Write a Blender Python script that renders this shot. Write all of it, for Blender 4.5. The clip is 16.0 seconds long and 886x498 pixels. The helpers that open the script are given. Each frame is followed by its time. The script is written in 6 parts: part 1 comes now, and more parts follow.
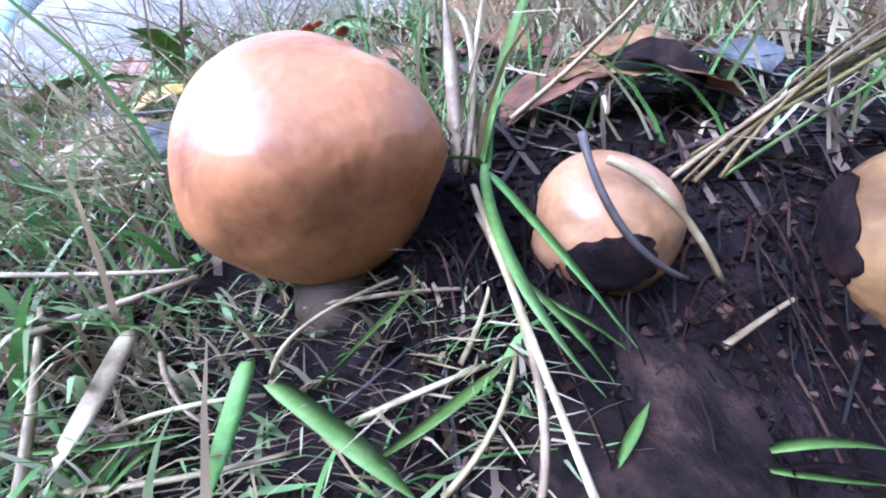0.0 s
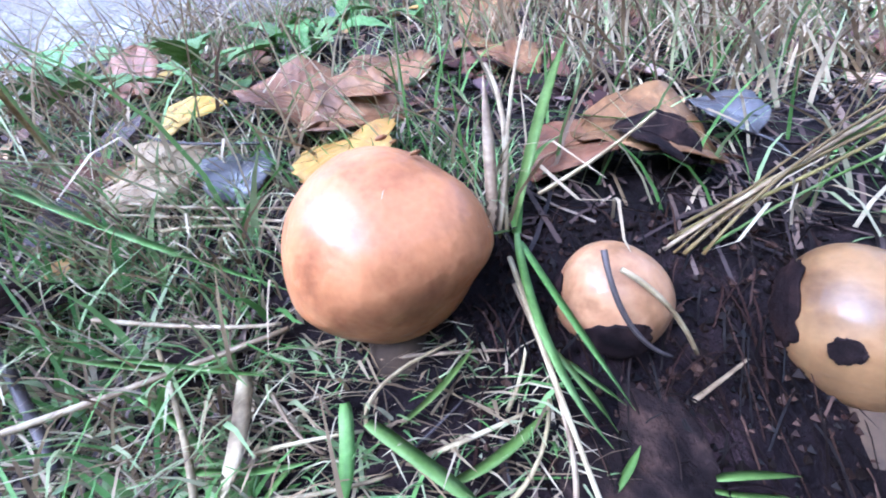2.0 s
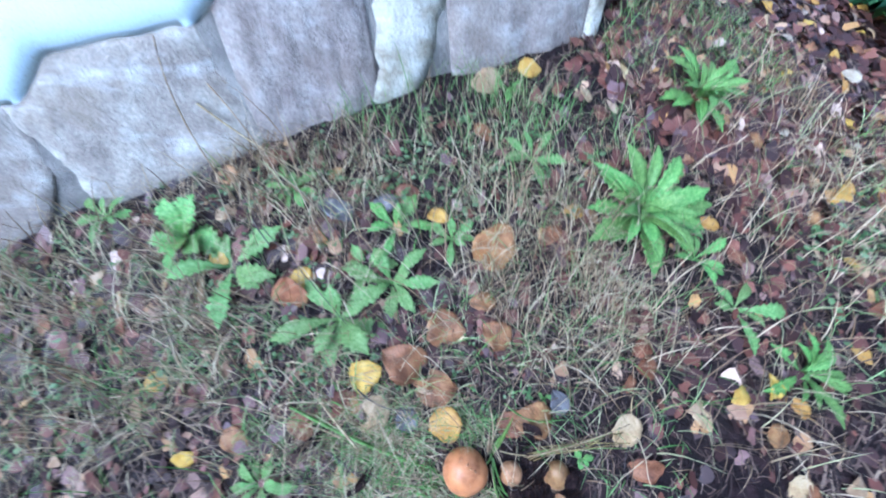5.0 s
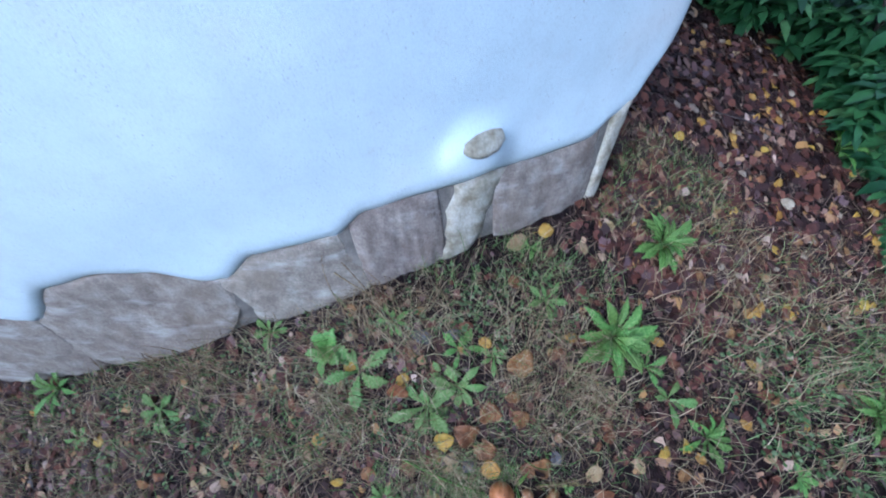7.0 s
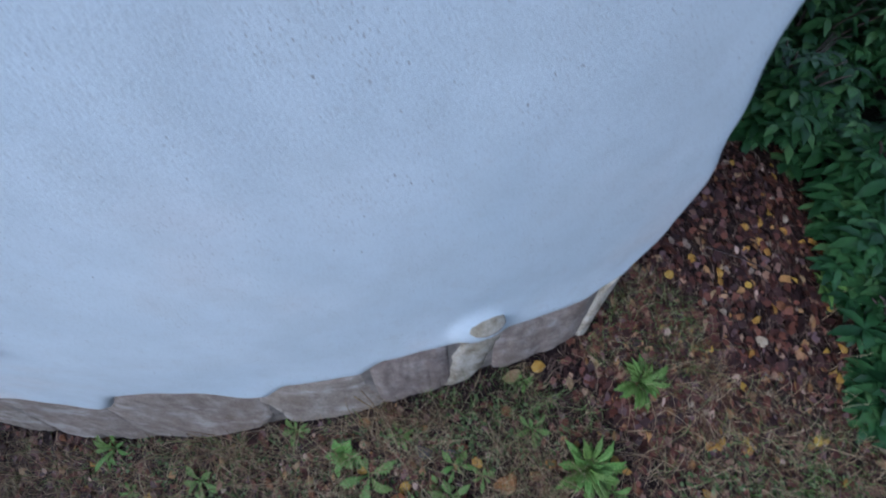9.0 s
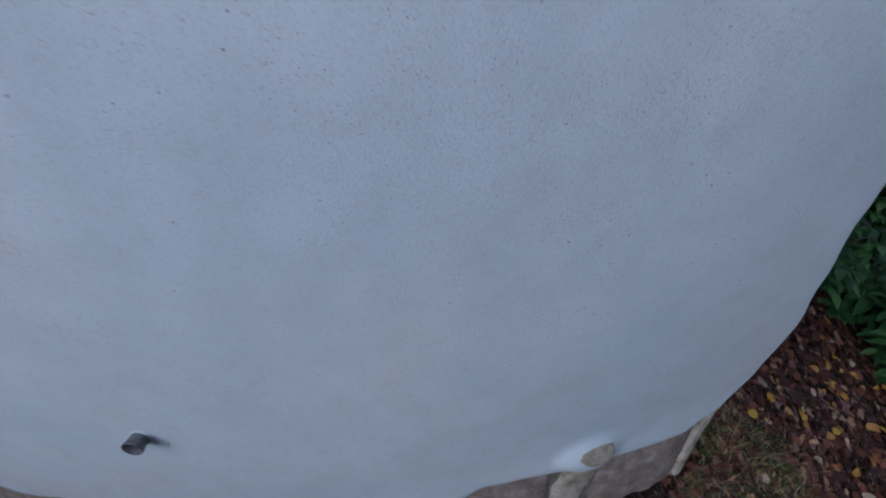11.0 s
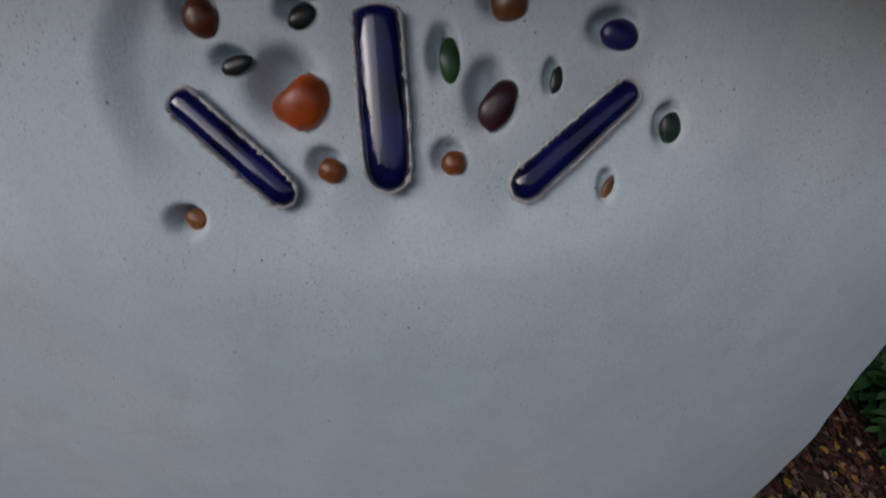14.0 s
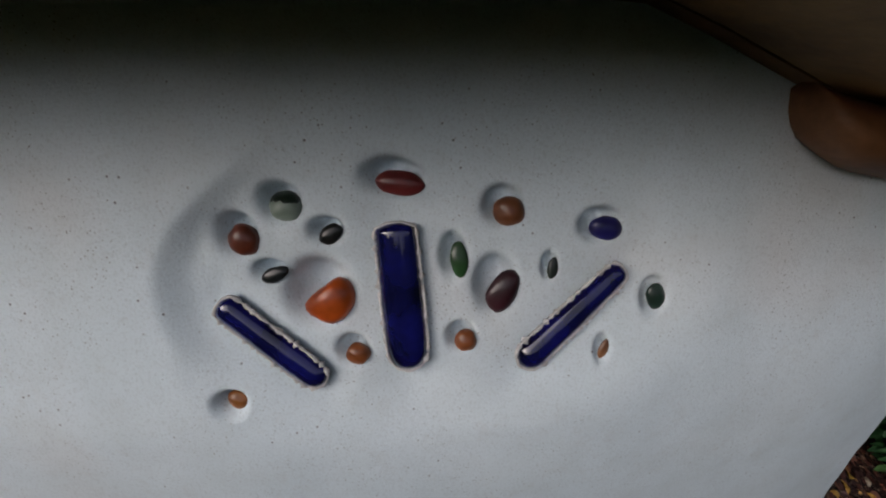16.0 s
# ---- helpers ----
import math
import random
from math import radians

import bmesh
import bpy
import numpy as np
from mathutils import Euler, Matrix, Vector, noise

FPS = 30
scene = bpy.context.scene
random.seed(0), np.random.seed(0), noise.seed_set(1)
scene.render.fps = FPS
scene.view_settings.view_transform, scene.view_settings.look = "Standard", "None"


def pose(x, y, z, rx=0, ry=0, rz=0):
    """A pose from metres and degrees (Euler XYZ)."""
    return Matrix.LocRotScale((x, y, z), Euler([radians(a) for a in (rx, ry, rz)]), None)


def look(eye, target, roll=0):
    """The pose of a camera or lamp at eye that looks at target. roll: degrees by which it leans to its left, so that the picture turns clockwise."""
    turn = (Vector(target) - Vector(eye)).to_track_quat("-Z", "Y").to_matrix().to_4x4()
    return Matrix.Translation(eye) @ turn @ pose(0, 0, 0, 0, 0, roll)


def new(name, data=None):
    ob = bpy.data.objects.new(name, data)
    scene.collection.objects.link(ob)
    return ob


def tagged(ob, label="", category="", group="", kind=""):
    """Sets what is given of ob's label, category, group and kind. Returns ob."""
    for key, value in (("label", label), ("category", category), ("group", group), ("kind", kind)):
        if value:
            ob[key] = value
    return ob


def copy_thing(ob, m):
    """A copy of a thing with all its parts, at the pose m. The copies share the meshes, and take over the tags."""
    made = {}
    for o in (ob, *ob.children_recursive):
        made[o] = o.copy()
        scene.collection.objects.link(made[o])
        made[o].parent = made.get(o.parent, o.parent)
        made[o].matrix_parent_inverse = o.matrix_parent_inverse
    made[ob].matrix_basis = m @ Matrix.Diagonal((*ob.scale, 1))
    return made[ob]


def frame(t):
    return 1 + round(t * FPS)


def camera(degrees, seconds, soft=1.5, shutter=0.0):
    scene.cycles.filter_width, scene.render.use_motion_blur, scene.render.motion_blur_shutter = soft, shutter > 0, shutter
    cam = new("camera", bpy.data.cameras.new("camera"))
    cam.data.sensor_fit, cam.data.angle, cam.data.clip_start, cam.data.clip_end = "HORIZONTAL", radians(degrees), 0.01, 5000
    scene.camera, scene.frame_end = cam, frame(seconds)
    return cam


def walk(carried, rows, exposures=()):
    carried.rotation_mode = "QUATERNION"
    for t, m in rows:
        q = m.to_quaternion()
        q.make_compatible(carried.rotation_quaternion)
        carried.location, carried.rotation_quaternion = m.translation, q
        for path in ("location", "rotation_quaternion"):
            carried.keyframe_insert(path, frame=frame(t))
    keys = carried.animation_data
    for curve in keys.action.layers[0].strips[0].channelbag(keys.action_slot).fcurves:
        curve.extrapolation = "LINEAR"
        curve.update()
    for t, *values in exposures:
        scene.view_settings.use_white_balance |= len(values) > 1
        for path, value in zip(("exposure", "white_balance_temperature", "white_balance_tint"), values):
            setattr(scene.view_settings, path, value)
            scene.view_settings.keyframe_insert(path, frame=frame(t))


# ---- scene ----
cam = camera(101.0, 16.0, soft=1.95, shutter=0.45)
PATH = [
    (0, (0.2794, -0.4373, -0.0439), (0.0299, 0.5267, -0.1368), -6.83),
    (0.5, (0.2779, -0.4405, -0.0403), (0.0296, 0.5240, -0.1303), -6.09),
    (1, (0.2764, -0.4458, -0.0302), (0.0361, 0.5192, -0.1354), -6.12),
    (1.5, (0.2721, -0.4547, -0.0114), (0.0432, 0.5029, -0.1864), -6.65),
    (2, (0.2695, -0.4622, -0.0008), (0.0410, 0.4884, -0.2108), -6.37),
    (2.5, (0.2652, -0.4684, 0.0144), (0.0341, 0.4752, -0.2227), -6.80),
    (3, (0.2499, -0.4794, 0.0428), (0.0386, 0.4629, -0.2166), -6.46),
    (3.5, (0.2527, -0.4940, 0.0998), (0.0406, 0.4281, -0.2239), -7.53),
    (4, (0.2682, -0.5012, 0.1873), (0.0579, 0.3805, -0.2349), -7.86),
    (4.5, (0.3002, -0.5099, 0.3871), (0.0969, 0.2463, -0.2348), -9.03),
    (5, (0.2162, -0.4970, 0.6608), (0.1216, 0.1921, -0.0576), -1.74),
    (5.2, (0.1880, -0.4737, 0.7472), (0.0978, 0.1875, 0.0024), -1.36),
    (7.3, (0.0642, -0.4090, 1.3673), (-0.0370, 0.1795, 0.5651), -2.63),
    (7.5, (0.0475, -0.3855, 1.4266), (-0.0480, 0.1958, 0.6186), -1.77),
    (8, (0.0578, -0.3357, 1.5207), (-0.0331, 0.2385, 0.7071), -0.26),
    (8.5, (0.0789, -0.2179, 1.6404), (-0.0263, 0.3421, 0.8185), -1.11),
    (9, (0.0402, -0.1006, 1.7420), (-0.0775, 0.4534, 0.9178), -0.36),
    (9.5, (-0.1057, -0.0099, 1.8320), (-0.2413, 0.5426, 1.0096), 1.99),
    (9.7, (-0.1727, 0.0189, 1.8613), (-0.3142, 0.5664, 1.0365), 2.75),
    (11.8, (-0.2847, -0.4250, 1.8717), (-0.5063, 0.4294, 1.4016), 0.45),
    (12, (-0.3028, -0.4045, 1.9075), (-0.5251, 0.4447, 1.4285), 0.88),
    (12.5, (-0.3675, -0.3560, 1.9977), (-0.6148, 0.4824, 1.5120), 1.56),
    (13, (-0.3979, -0.3244, 2.0524), (-0.6482, 0.5207, 1.5799), 2.30),
    (13.5, (-0.4405, -0.3074, 2.1123), (-0.6642, 0.5292, 1.6123), 2.44),
    (14, (-0.4668, -0.2819, 2.1816), (-0.6654, 0.5414, 1.6498), 2.01),
    (14.5, (-0.4840, -0.2554, 2.2831), (-0.6762, 0.5733, 1.7573), 0.49),
    (15, (-0.5040, -0.2433, 2.3512), (-0.7020, 0.5938, 1.8413), -0.41),
    (15.5, (-0.5036, -0.2345, 2.3827), (-0.7055, 0.6086, 1.8843), -0.06),
    (16, (-0.5026, -0.2287, 2.4002), (-0.7071, 0.6180, 1.9089), -0.23),
]
walk(cam, [(t, look(eye, target, roll)) for t, eye, target, roll in PATH],
     exposures=[(0.0, 2.95, 4320, 19), (3.0, 2.75, 4300, 19), (4.0, 2.55, 4280, 15), (5.2, 2.22, 4320, 8), (7.5, 1.03, 4760, 12), (9.7, 0.22, 5120, 16), (12.0, -0.6, 5600, 19), (13.5, -0.72, 6100, 16), (14.5, -0.75, 6300, 16), (15.2, -0.45, 6500, 16), (16.0, -0.22, 6600, 16)])

# ---- light: overcast sky, a broad pale sun behind cloud ----
SUN_DIR = Vector((-0.50, -0.61, 0.38)).normalized()
world = bpy.data.worlds.new("overcast_sky")
scene.world = world
world.use_nodes = True
wn, wl = world.node_tree.nodes, world.node_tree.links
sky = wn.new("ShaderNodeTexSky")
sky.sky_type, sky.sun_disc = "NISHITA", False
sky.sun_elevation = math.asin(SUN_DIR.z)
sky.sun_rotation = math.atan2(SUN_DIR.x, SUN_DIR.y)
sky.air_density, sky.dust_density = 1.0, 4.0
hsv = wn.new("ShaderNodeHueSaturation")
hsv.inputs["Saturation"].default_value = 0.45
wl.new(sky.outputs[0], hsv.inputs["Color"])
wl.new(hsv.outputs[0], wn["Background"].inputs[0])
wn["Background"].inputs[1].default_value = 0.15
sun = new("sun", bpy.data.lights.new("sun", "SUN"))
sun.data.energy, sun.data.angle, sun.data.color = 1.5, radians(75), (1.0, 0.97, 0.95)
sun.matrix_world = look(SUN_DIR * 20, (0, 0, 0))


# ---- materials ----
def node_mat(name, rough=0.6, metal=0.0, coat=0.0, coat_rough=0.1, spec=0.5):
    m = bpy.data.materials.new(name)
    m.use_nodes = True
    b = m.node_tree.nodes["Principled BSDF"]
    b.inputs["Roughness"].default_value = rough
    b.inputs["Metallic"].default_value = metal
    b.inputs["Coat Weight"].default_value = coat
    b.inputs["Coat Roughness"].default_value = coat_rough
    b.inputs["Specular IOR Level"].default_value = spec
    return m, m.node_tree.nodes, m.node_tree.links, b


def tex_noise(n, l, scale, detail=4.0, rough=0.55, coord="Object"):
    c = n.new("ShaderNodeTexCoord")
    t = n.new("ShaderNodeTexNoise")
    t.inputs["Scale"].default_value, t.inputs["Detail"].default_value, t.inputs["Roughness"].default_value = scale, detail, rough
    l.new(c.outputs[coord], t.inputs["Vector"])
    return t


def ramp(n, l, src, stops):
    r = n.new("ShaderNodeValToRGB")
    e = r.color_ramp.elements
    e[0].position, e[0].color = stops[0][0], (*stops[0][1], 1)
    e[1].position, e[1].color = stops[-1][0], (*stops[-1][1], 1)
    for p, c in stops[1:-1]:
        k = e.new(p)
        k.color = (*c, 1)
    l.new(src, r.inputs[0])
    return r


def mix(n, l, fac, a, b, mode="MIX"):
    m = n.new("ShaderNodeMix")
    m.data_type, m.blend_type = "RGBA", mode
    if isinstance(fac, float):
        m.inputs[0].default_value = fac
    else:
        l.new(fac, m.inputs[0])
    for k, v in ((6, a), (7, b)):
        if isinstance(v, tuple):
            m.inputs[k].default_value = (*v, 1)
        else:
            l.new(v, m.inputs[k])
    return m.outputs[2]


def bump(n, l, b, src, strength, dist):
    k = n.new("ShaderNodeBump")
    k.inputs["Strength"].default_value, k.inputs["Distance"].default_value = strength, dist
    l.new(src, k.inputs["Height"])
    l.new(k.outputs[0], b.inputs["Normal"])
    return k


def blotchy(name, stops, scale, fine, rough=0.7, bumps=0.4, dist=0.002, coat=0.0, per=None, spread=0.25, spec=0.32, trans=0.0, veins=0.0, grit=0.62, streaks=0.0):
    """Colours mixed by a broad noise, dulled by a fine one, varied from object to object or island to island."""
    m, n, l, b = node_mat(name, rough, coat=coat, spec=spec)
    big, small = tex_noise(n, l, scale), tex_noise(n, l, fine, 6.0, 0.65)
    col = ramp(n, l, big.outputs["Fac"], stops).outputs[0]
    shade = ramp(n, l, small.outputs["Fac"], [(0.3, (grit, grit, grit)), (0.7, (1.0, 1.0, 1.0))]).outputs[0]
    col = mix(n, l, 0.8, col, shade, "MULTIPLY")
    if streaks:
        c = n.new("ShaderNodeTexCoord")
        mp = n.new("ShaderNodeMapping")
        mp.inputs["Rotation"].default_value, mp.inputs["Scale"].default_value = (0.3, 0.75, 0.4), (2.5, 12.0, 14.0)
        l.new(c.outputs["Object"], mp.inputs["Vector"])
        run = n.new("ShaderNodeTexNoise")
        run.inputs["Scale"].default_value, run.inputs["Detail"].default_value, run.inputs["Roughness"].default_value = 1.0, 8.0, 0.7
        l.new(mp.outputs[0], run.inputs["Vector"])
        lime = ramp(n, l, run.outputs["Fac"], [(0.52, (0, 0, 0)), (0.70, (streaks, streaks, streaks))]).outputs[0]
        col = mix(n, l, lime, col, (0.56, 0.535, 0.50))
        dirt = ramp(n, l, tex_noise(n, l, 7.0, 8.0, 0.7).outputs["Fac"], [(0.50, (0, 0, 0)), (0.68, (0.55, 0.55, 0.55))]).outputs[0]
        col = mix(n, l, dirt, col, (0.17, 0.125, 0.085))
    if per:
        src = n.new("ShaderNodeObjectInfo").outputs["Random"] if per == "object" else n.new("ShaderNodeNewGeometry").outputs["Random Per Island"]
        v = n.new("ShaderNodeMapRange")
        v.inputs[3].default_value, v.inputs[4].default_value = 1 - spread, 1 + spread
        l.new(src, v.inputs[0])
        h = n.new("ShaderNodeHueSaturation")
        l.new(v.outputs[0], h.inputs["Value"])
        h2 = n.new("ShaderNodeMapRange")
        h2.inputs[3].default_value, h2.inputs[4].default_value = 0.485, 0.515
        l.new(src, h2.inputs[0])
        l.new(h2.outputs[0], h.inputs["Hue"])
        l.new(col, h.inputs["Color"])
        col = h.outputs[0]
    kb = bump(n, l, b, small.outputs["Fac"], bumps, dist)
    if veins:
        c = n.new("ShaderNodeTexCoord")
        sep = n.new("ShaderNodeSeparateXYZ")
        l.new(c.outputs["Object"], sep.inputs[0])
        side, rise, wave = (n.new("ShaderNodeMath") for _ in range(3))
        side.operation, rise.operation, wave.operation = "ABSOLUTE", "MULTIPLY_ADD", "SINE"
        l.new(sep.outputs[0], side.inputs[0])
        l.new(side.outputs[0], rise.inputs[0])
        rise.inputs[1].default_value = -0.9
        l.new(sep.outputs[1], rise.inputs[2])
        freq = n.new("ShaderNodeMath")
        freq.operation = "MULTIPLY"
        l.new(rise.outputs[0], freq.inputs[0])
        freq.inputs[1].default_value = math.tau / 0.0075
        l.new(freq.outputs[0], wave.inputs[0])
        line = ramp(n, l, wave.outputs[0], [(0.86, (1, 1, 1)), (0.98, (0.68, 0.64, 0.58))]).outputs[0]
        col = mix(n, l, veins, col, line, "MULTIPLY")
        kv = n.new("ShaderNodeBump")
        kv.inputs["Strength"].default_value, kv.inputs["Distance"].default_value = 0.25, 0.0005
        l.new(wave.outputs[0], kv.inputs["Height"])
        l.new(kv.outputs[0], kb.inputs["Normal"])
    l.new(col, b.inputs["Base Color"])
    if trans:
        b.inputs["Subsurface Weight"].default_value = 0.0
        t = n.new("ShaderNodeBsdfTranslucent")
        l.new(col, t.inputs["Color"])
        ms = n.new("ShaderNodeMixShader")
        ms.inputs[0].default_value = trans
        l.new(b.outputs[0], ms.inputs[1])
        l.new(t.outputs[0], ms.inputs[2])
        l.new(ms.outputs[0], n["Material Output"].inputs[0])
    return m


def island_mat(name, stops, rough=0.6, trans=0.25, spec=0.22):
    """One colour from the ramp for each blade or leaf of a joined mesh."""
    m, n, l, b = node_mat(name, rough, spec=spec)
    g = n.new("ShaderNodeNewGeometry")
    col = ramp(n, l, g.outputs["Random Per Island"], stops).outputs[0]
    small = tex_noise(n, l, 60.0, 3.0)
    shade = ramp(n, l, small.outputs["Fac"], [(0.3, (0.55, 0.55, 0.55)), (0.7, (1.1, 1.1, 1.1))]).outputs[0]
    col = mix(n, l, 0.7, col, shade, "MULTIPLY")
    l.new(col, b.inputs["Base Color"])
    t = n.new("ShaderNodeBsdfTranslucent")
    l.new(col, t.inputs["Color"])
    ms = n.new("ShaderNodeMixShader")
    ms.inputs[0].default_value = trans
    l.new(b.outputs[0], ms.inputs[1])
    l.new(t.outputs[0], ms.inputs[2])
    l.new(ms.outputs[0], n["Material Output"].inputs[0])
    return m


def soil_mat():
    m, n, l, b = node_mat("wet_soil", 0.75, spec=0.08)
    big, mid, fine = tex_noise(n, l, 2.2), tex_noise(n, l, 38.0, 6.0), tex_noise(n, l, 260.0, 6.0, 0.7)
    a = ramp(n, l, mid.outputs["Fac"], [(0.32, (0.0044, 0.0027, 0.0032)), (0.5, (0.0133, 0.0076, 0.0083)), (0.68, (0.0331, 0.0185, 0.0190))]).outputs[0]
    c = ramp(n, l, mid.outputs["Fac"], [(0.3, (0.0064, 0.0043, 0.0044)), (0.6, (0.0216, 0.0142, 0.0133)), (0.75, (0.0382, 0.0250, 0.0228))]).outputs[0]
    f = ramp(n, l, big.outputs["Fac"], [(0.4, (0, 0, 0)), (0.6, (1, 1, 1))]).outputs[0]
    col = mix(n, l, f, a, c)
    sh = ramp(n, l, fine.outputs["Fac"], [(0.3, (0.45, 0.45, 0.45)), (0.7, (1.25, 1.25, 1.25))]).outputs[0]
    l.new(mix(n, l, 0.9, col, sh, "MULTIPLY"), b.inputs["Base Color"])
    r = ramp(n, l, mid.outputs["Fac"], [(0.35, (0.5, 0.5, 0.5)), (0.6, (0.9, 0.9, 0.9))])
    l.new(r.outputs[0], b.inputs["Roughness"])
    k = bump(n, l, b, fine.outputs["Fac"], 0.8, 0.004)
    k2 = n.new("ShaderNodeBump")
    k2.inputs["Strength"].default_value, k2.inputs["Distance"].default_value = 0.9, 0.012
    l.new(mid.outputs["Fac"], k2.inputs["Height"])
    l.new(k2.outputs[0], k.inputs["Normal"])
    return m


def plaster_mat():
    m, n, l, b = node_mat("pale_blue_limewash", 0.8, spec=0.3)
    big, mid, fine = tex_noise(n, l, 1.6, 3.0), tex_noise(n, l, 9.0, 6.0, 0.6), tex_noise(n, l, 260.0, 6.0, 0.65)
    a = ramp(n, l, big.outputs["Fac"], [(0.3, (0.60, 0.71, 0.78)), (0.55, (0.66, 0.755, 0.81)), (0.70, (0.70, 0.735, 0.755))]).outputs[0]
    s = ramp(n, l, mid.outputs["Fac"], [(0.3, (0.90, 0.90, 0.89)), (0.6, (1, 1, 1))]).outputs[0]
    col = mix(n, l, 0.8, a, s, "MULTIPLY")
    c = n.new("ShaderNodeTexCoord")
    # pits of two sizes: the shade inside them is put in as near-black colour
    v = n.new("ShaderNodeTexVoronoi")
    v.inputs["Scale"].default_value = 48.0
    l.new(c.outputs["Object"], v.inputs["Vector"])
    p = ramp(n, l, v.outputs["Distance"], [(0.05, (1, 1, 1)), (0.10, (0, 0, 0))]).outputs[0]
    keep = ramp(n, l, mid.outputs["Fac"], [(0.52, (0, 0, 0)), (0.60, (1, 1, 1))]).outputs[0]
    dark_pits = mix(n, l, 1.0, p, keep, "MULTIPLY")
    col = mix(n, l, dark_pits, col, (0.16, 0.16, 0.17))
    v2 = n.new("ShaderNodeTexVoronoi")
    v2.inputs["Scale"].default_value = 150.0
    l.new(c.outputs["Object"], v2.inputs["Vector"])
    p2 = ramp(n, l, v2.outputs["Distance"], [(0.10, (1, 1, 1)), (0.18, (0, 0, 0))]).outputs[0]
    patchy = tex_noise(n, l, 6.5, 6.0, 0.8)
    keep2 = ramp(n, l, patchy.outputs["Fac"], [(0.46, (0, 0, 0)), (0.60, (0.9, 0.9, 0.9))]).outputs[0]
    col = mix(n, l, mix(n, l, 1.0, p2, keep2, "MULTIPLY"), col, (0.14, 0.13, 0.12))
    grime = ramp(n, l, tex_noise(n, l, 20.0, 8.0, 0.75).outputs["Fac"], [(0.54, (0, 0, 0)), (0.78, (0.20, 0.20, 0.20))]).outputs[0]
    col = mix(n, l, grime, col, (0.40, 0.37, 0.33))
    grain = ramp(n, l, fine.outputs["Fac"], [(0.30, (0.78, 0.78, 0.77)), (0.50, (1, 1, 1))]).outputs[0]
    col = mix(n, l, 0.8, col, grain, "MULTIPLY")
    l.new(col, b.inputs["Base Color"])
    h = mix(n, l, dark_pits, fine.outputs["Fac"], (0.0, 0.0, 0.0))
    k = bump(n, l, b, h, 0.45, 0.0024)
    k2 = n.new("ShaderNodeBump")
    k2.inputs["Strength"].default_value, k2.inputs["Distance"].default_value = 0.11, 0.005
    rubbed = tex_noise(n, l, 34.0, 9.0, 0.72)
    rubbed.inputs["Distortion"].default_value = 0.8
    l.new(rubbed.outputs["Fac"], k2.inputs["Height"])
    l.new(k2.outputs[0], k.inputs["Normal"])
    return m


def cap_mat(name, dark, lightc):
    m, n, l, b = node_mat(name, 0.5, coat=0.22, coat_rough=0.03, spec=0.15)
    big, fine = tex_noise(n, l, 55.0, 4.0), tex_noise(n, l, 420.0, 5.0)
    col = ramp(n, l, big.outputs["Fac"], [(0.3, dark), (0.5, lightc), (0.72, tuple(min(1, x * 1.18) for x in lightc))]).outputs[0]
    sh = ramp(n, l, fine.outputs["Fac"], [(0.3, (0.85, 0.83, 0.8)), (0.7, (1, 1, 1))]).outputs[0]
    l.new(mix(n, l, 0.8, col, sh, "MULTIPLY"), b.inputs["Base Color"])
    b.inputs["Subsurface Weight"].default_value = 0.15
    b.inputs["Subsurface Radius"].default_value = (0.006, 0.003, 0.0015)
    soft = tex_noise(n, l, 52.0, 3.0, 0.5)
    k = bump(n, l, b, soft.outputs["Fac"], 0.55, 0.0045)
    pore = n.new("ShaderNodeBump")
    pore.inputs["Strength"].default_value, pore.inputs["Distance"].default_value = 0.25, 0.0006
    l.new(fine.outputs["Fac"], pore.inputs["Height"])
    l.new(pore.outputs[0], k.inputs["Normal"])
    return m


def glaze_mat(name, colour, rough=0.12, deep=None, coat=0.8):
    m, n, l, b = node_mat(name, rough, coat=coat, coat_rough=0.05)
    t = tex_noise(n, l, 14.0, 3.0)
    deep = deep or tuple(0.35 * x for x in colour)
    l.new(ramp(n, l, t.outputs["Fac"], [(0.35, deep), (0.65, colour)]).outputs[0], b.inputs["Base Color"])
    f = tex_noise(n, l, 160.0, 3.0)
    bump(n, l, b, f.outputs["Fac"], 0.15, 0.001)
    return m


SOIL = soil_mat()
PLASTER = plaster_mat()
STONE = blotchy("grey_lime_stone", [(0.3, (0.25, 0.205, 0.175)), (0.45, (0.31, 0.26, 0.22)), (0.56, (0.37, 0.32, 0.27)), (0.70, (0.47, 0.42, 0.365))], 19.0, 170.0, 0.85, 0.9, 0.005, per="object", spread=0.14, grit=0.38, streaks=0.75)
STAIN = blotchy("pale_lime_run", [(0.35, (0.26, 0.225, 0.16)), (0.5, (0.42, 0.39, 0.31)), (0.7, (0.56, 0.53, 0.46))], 24.0, 150.0, 0.85, 0.8, 0.005, grit=0.5)
MORTAR = blotchy("dark_mortar", [(0.3, (0.16, 0.145, 0.13)), (0.7, (0.34, 0.31, 0.27))], 14.0, 140.0, 0.9, 0.8, 0.006)
WOOD = blotchy("brown_oiled_wood", [(0.3, (0.10, 0.045, 0.016)), (0.5, (0.20, 0.095, 0.034)), (0.7, (0.30, 0.155, 0.06))], 6.0, 60.0, 0.55, 0.4, 0.003, per="object", spread=0.15)
METAL = blotchy("dull_dark_metal", [(0.3, (0.09, 0.09, 0.10)), (0.7, (0.28, 0.28, 0.29))], 30.0, 200.0, 0.45, 0.3, 0.001)
CAP1 = cap_mat("wet_orange_brown_cap", (0.22, 0.080, 0.028), (0.38, 0.158, 0.060))
CAP2 = cap_mat("wet_tan_cap", (0.17, 0.08, 0.03), (0.34, 0.18, 0.085))
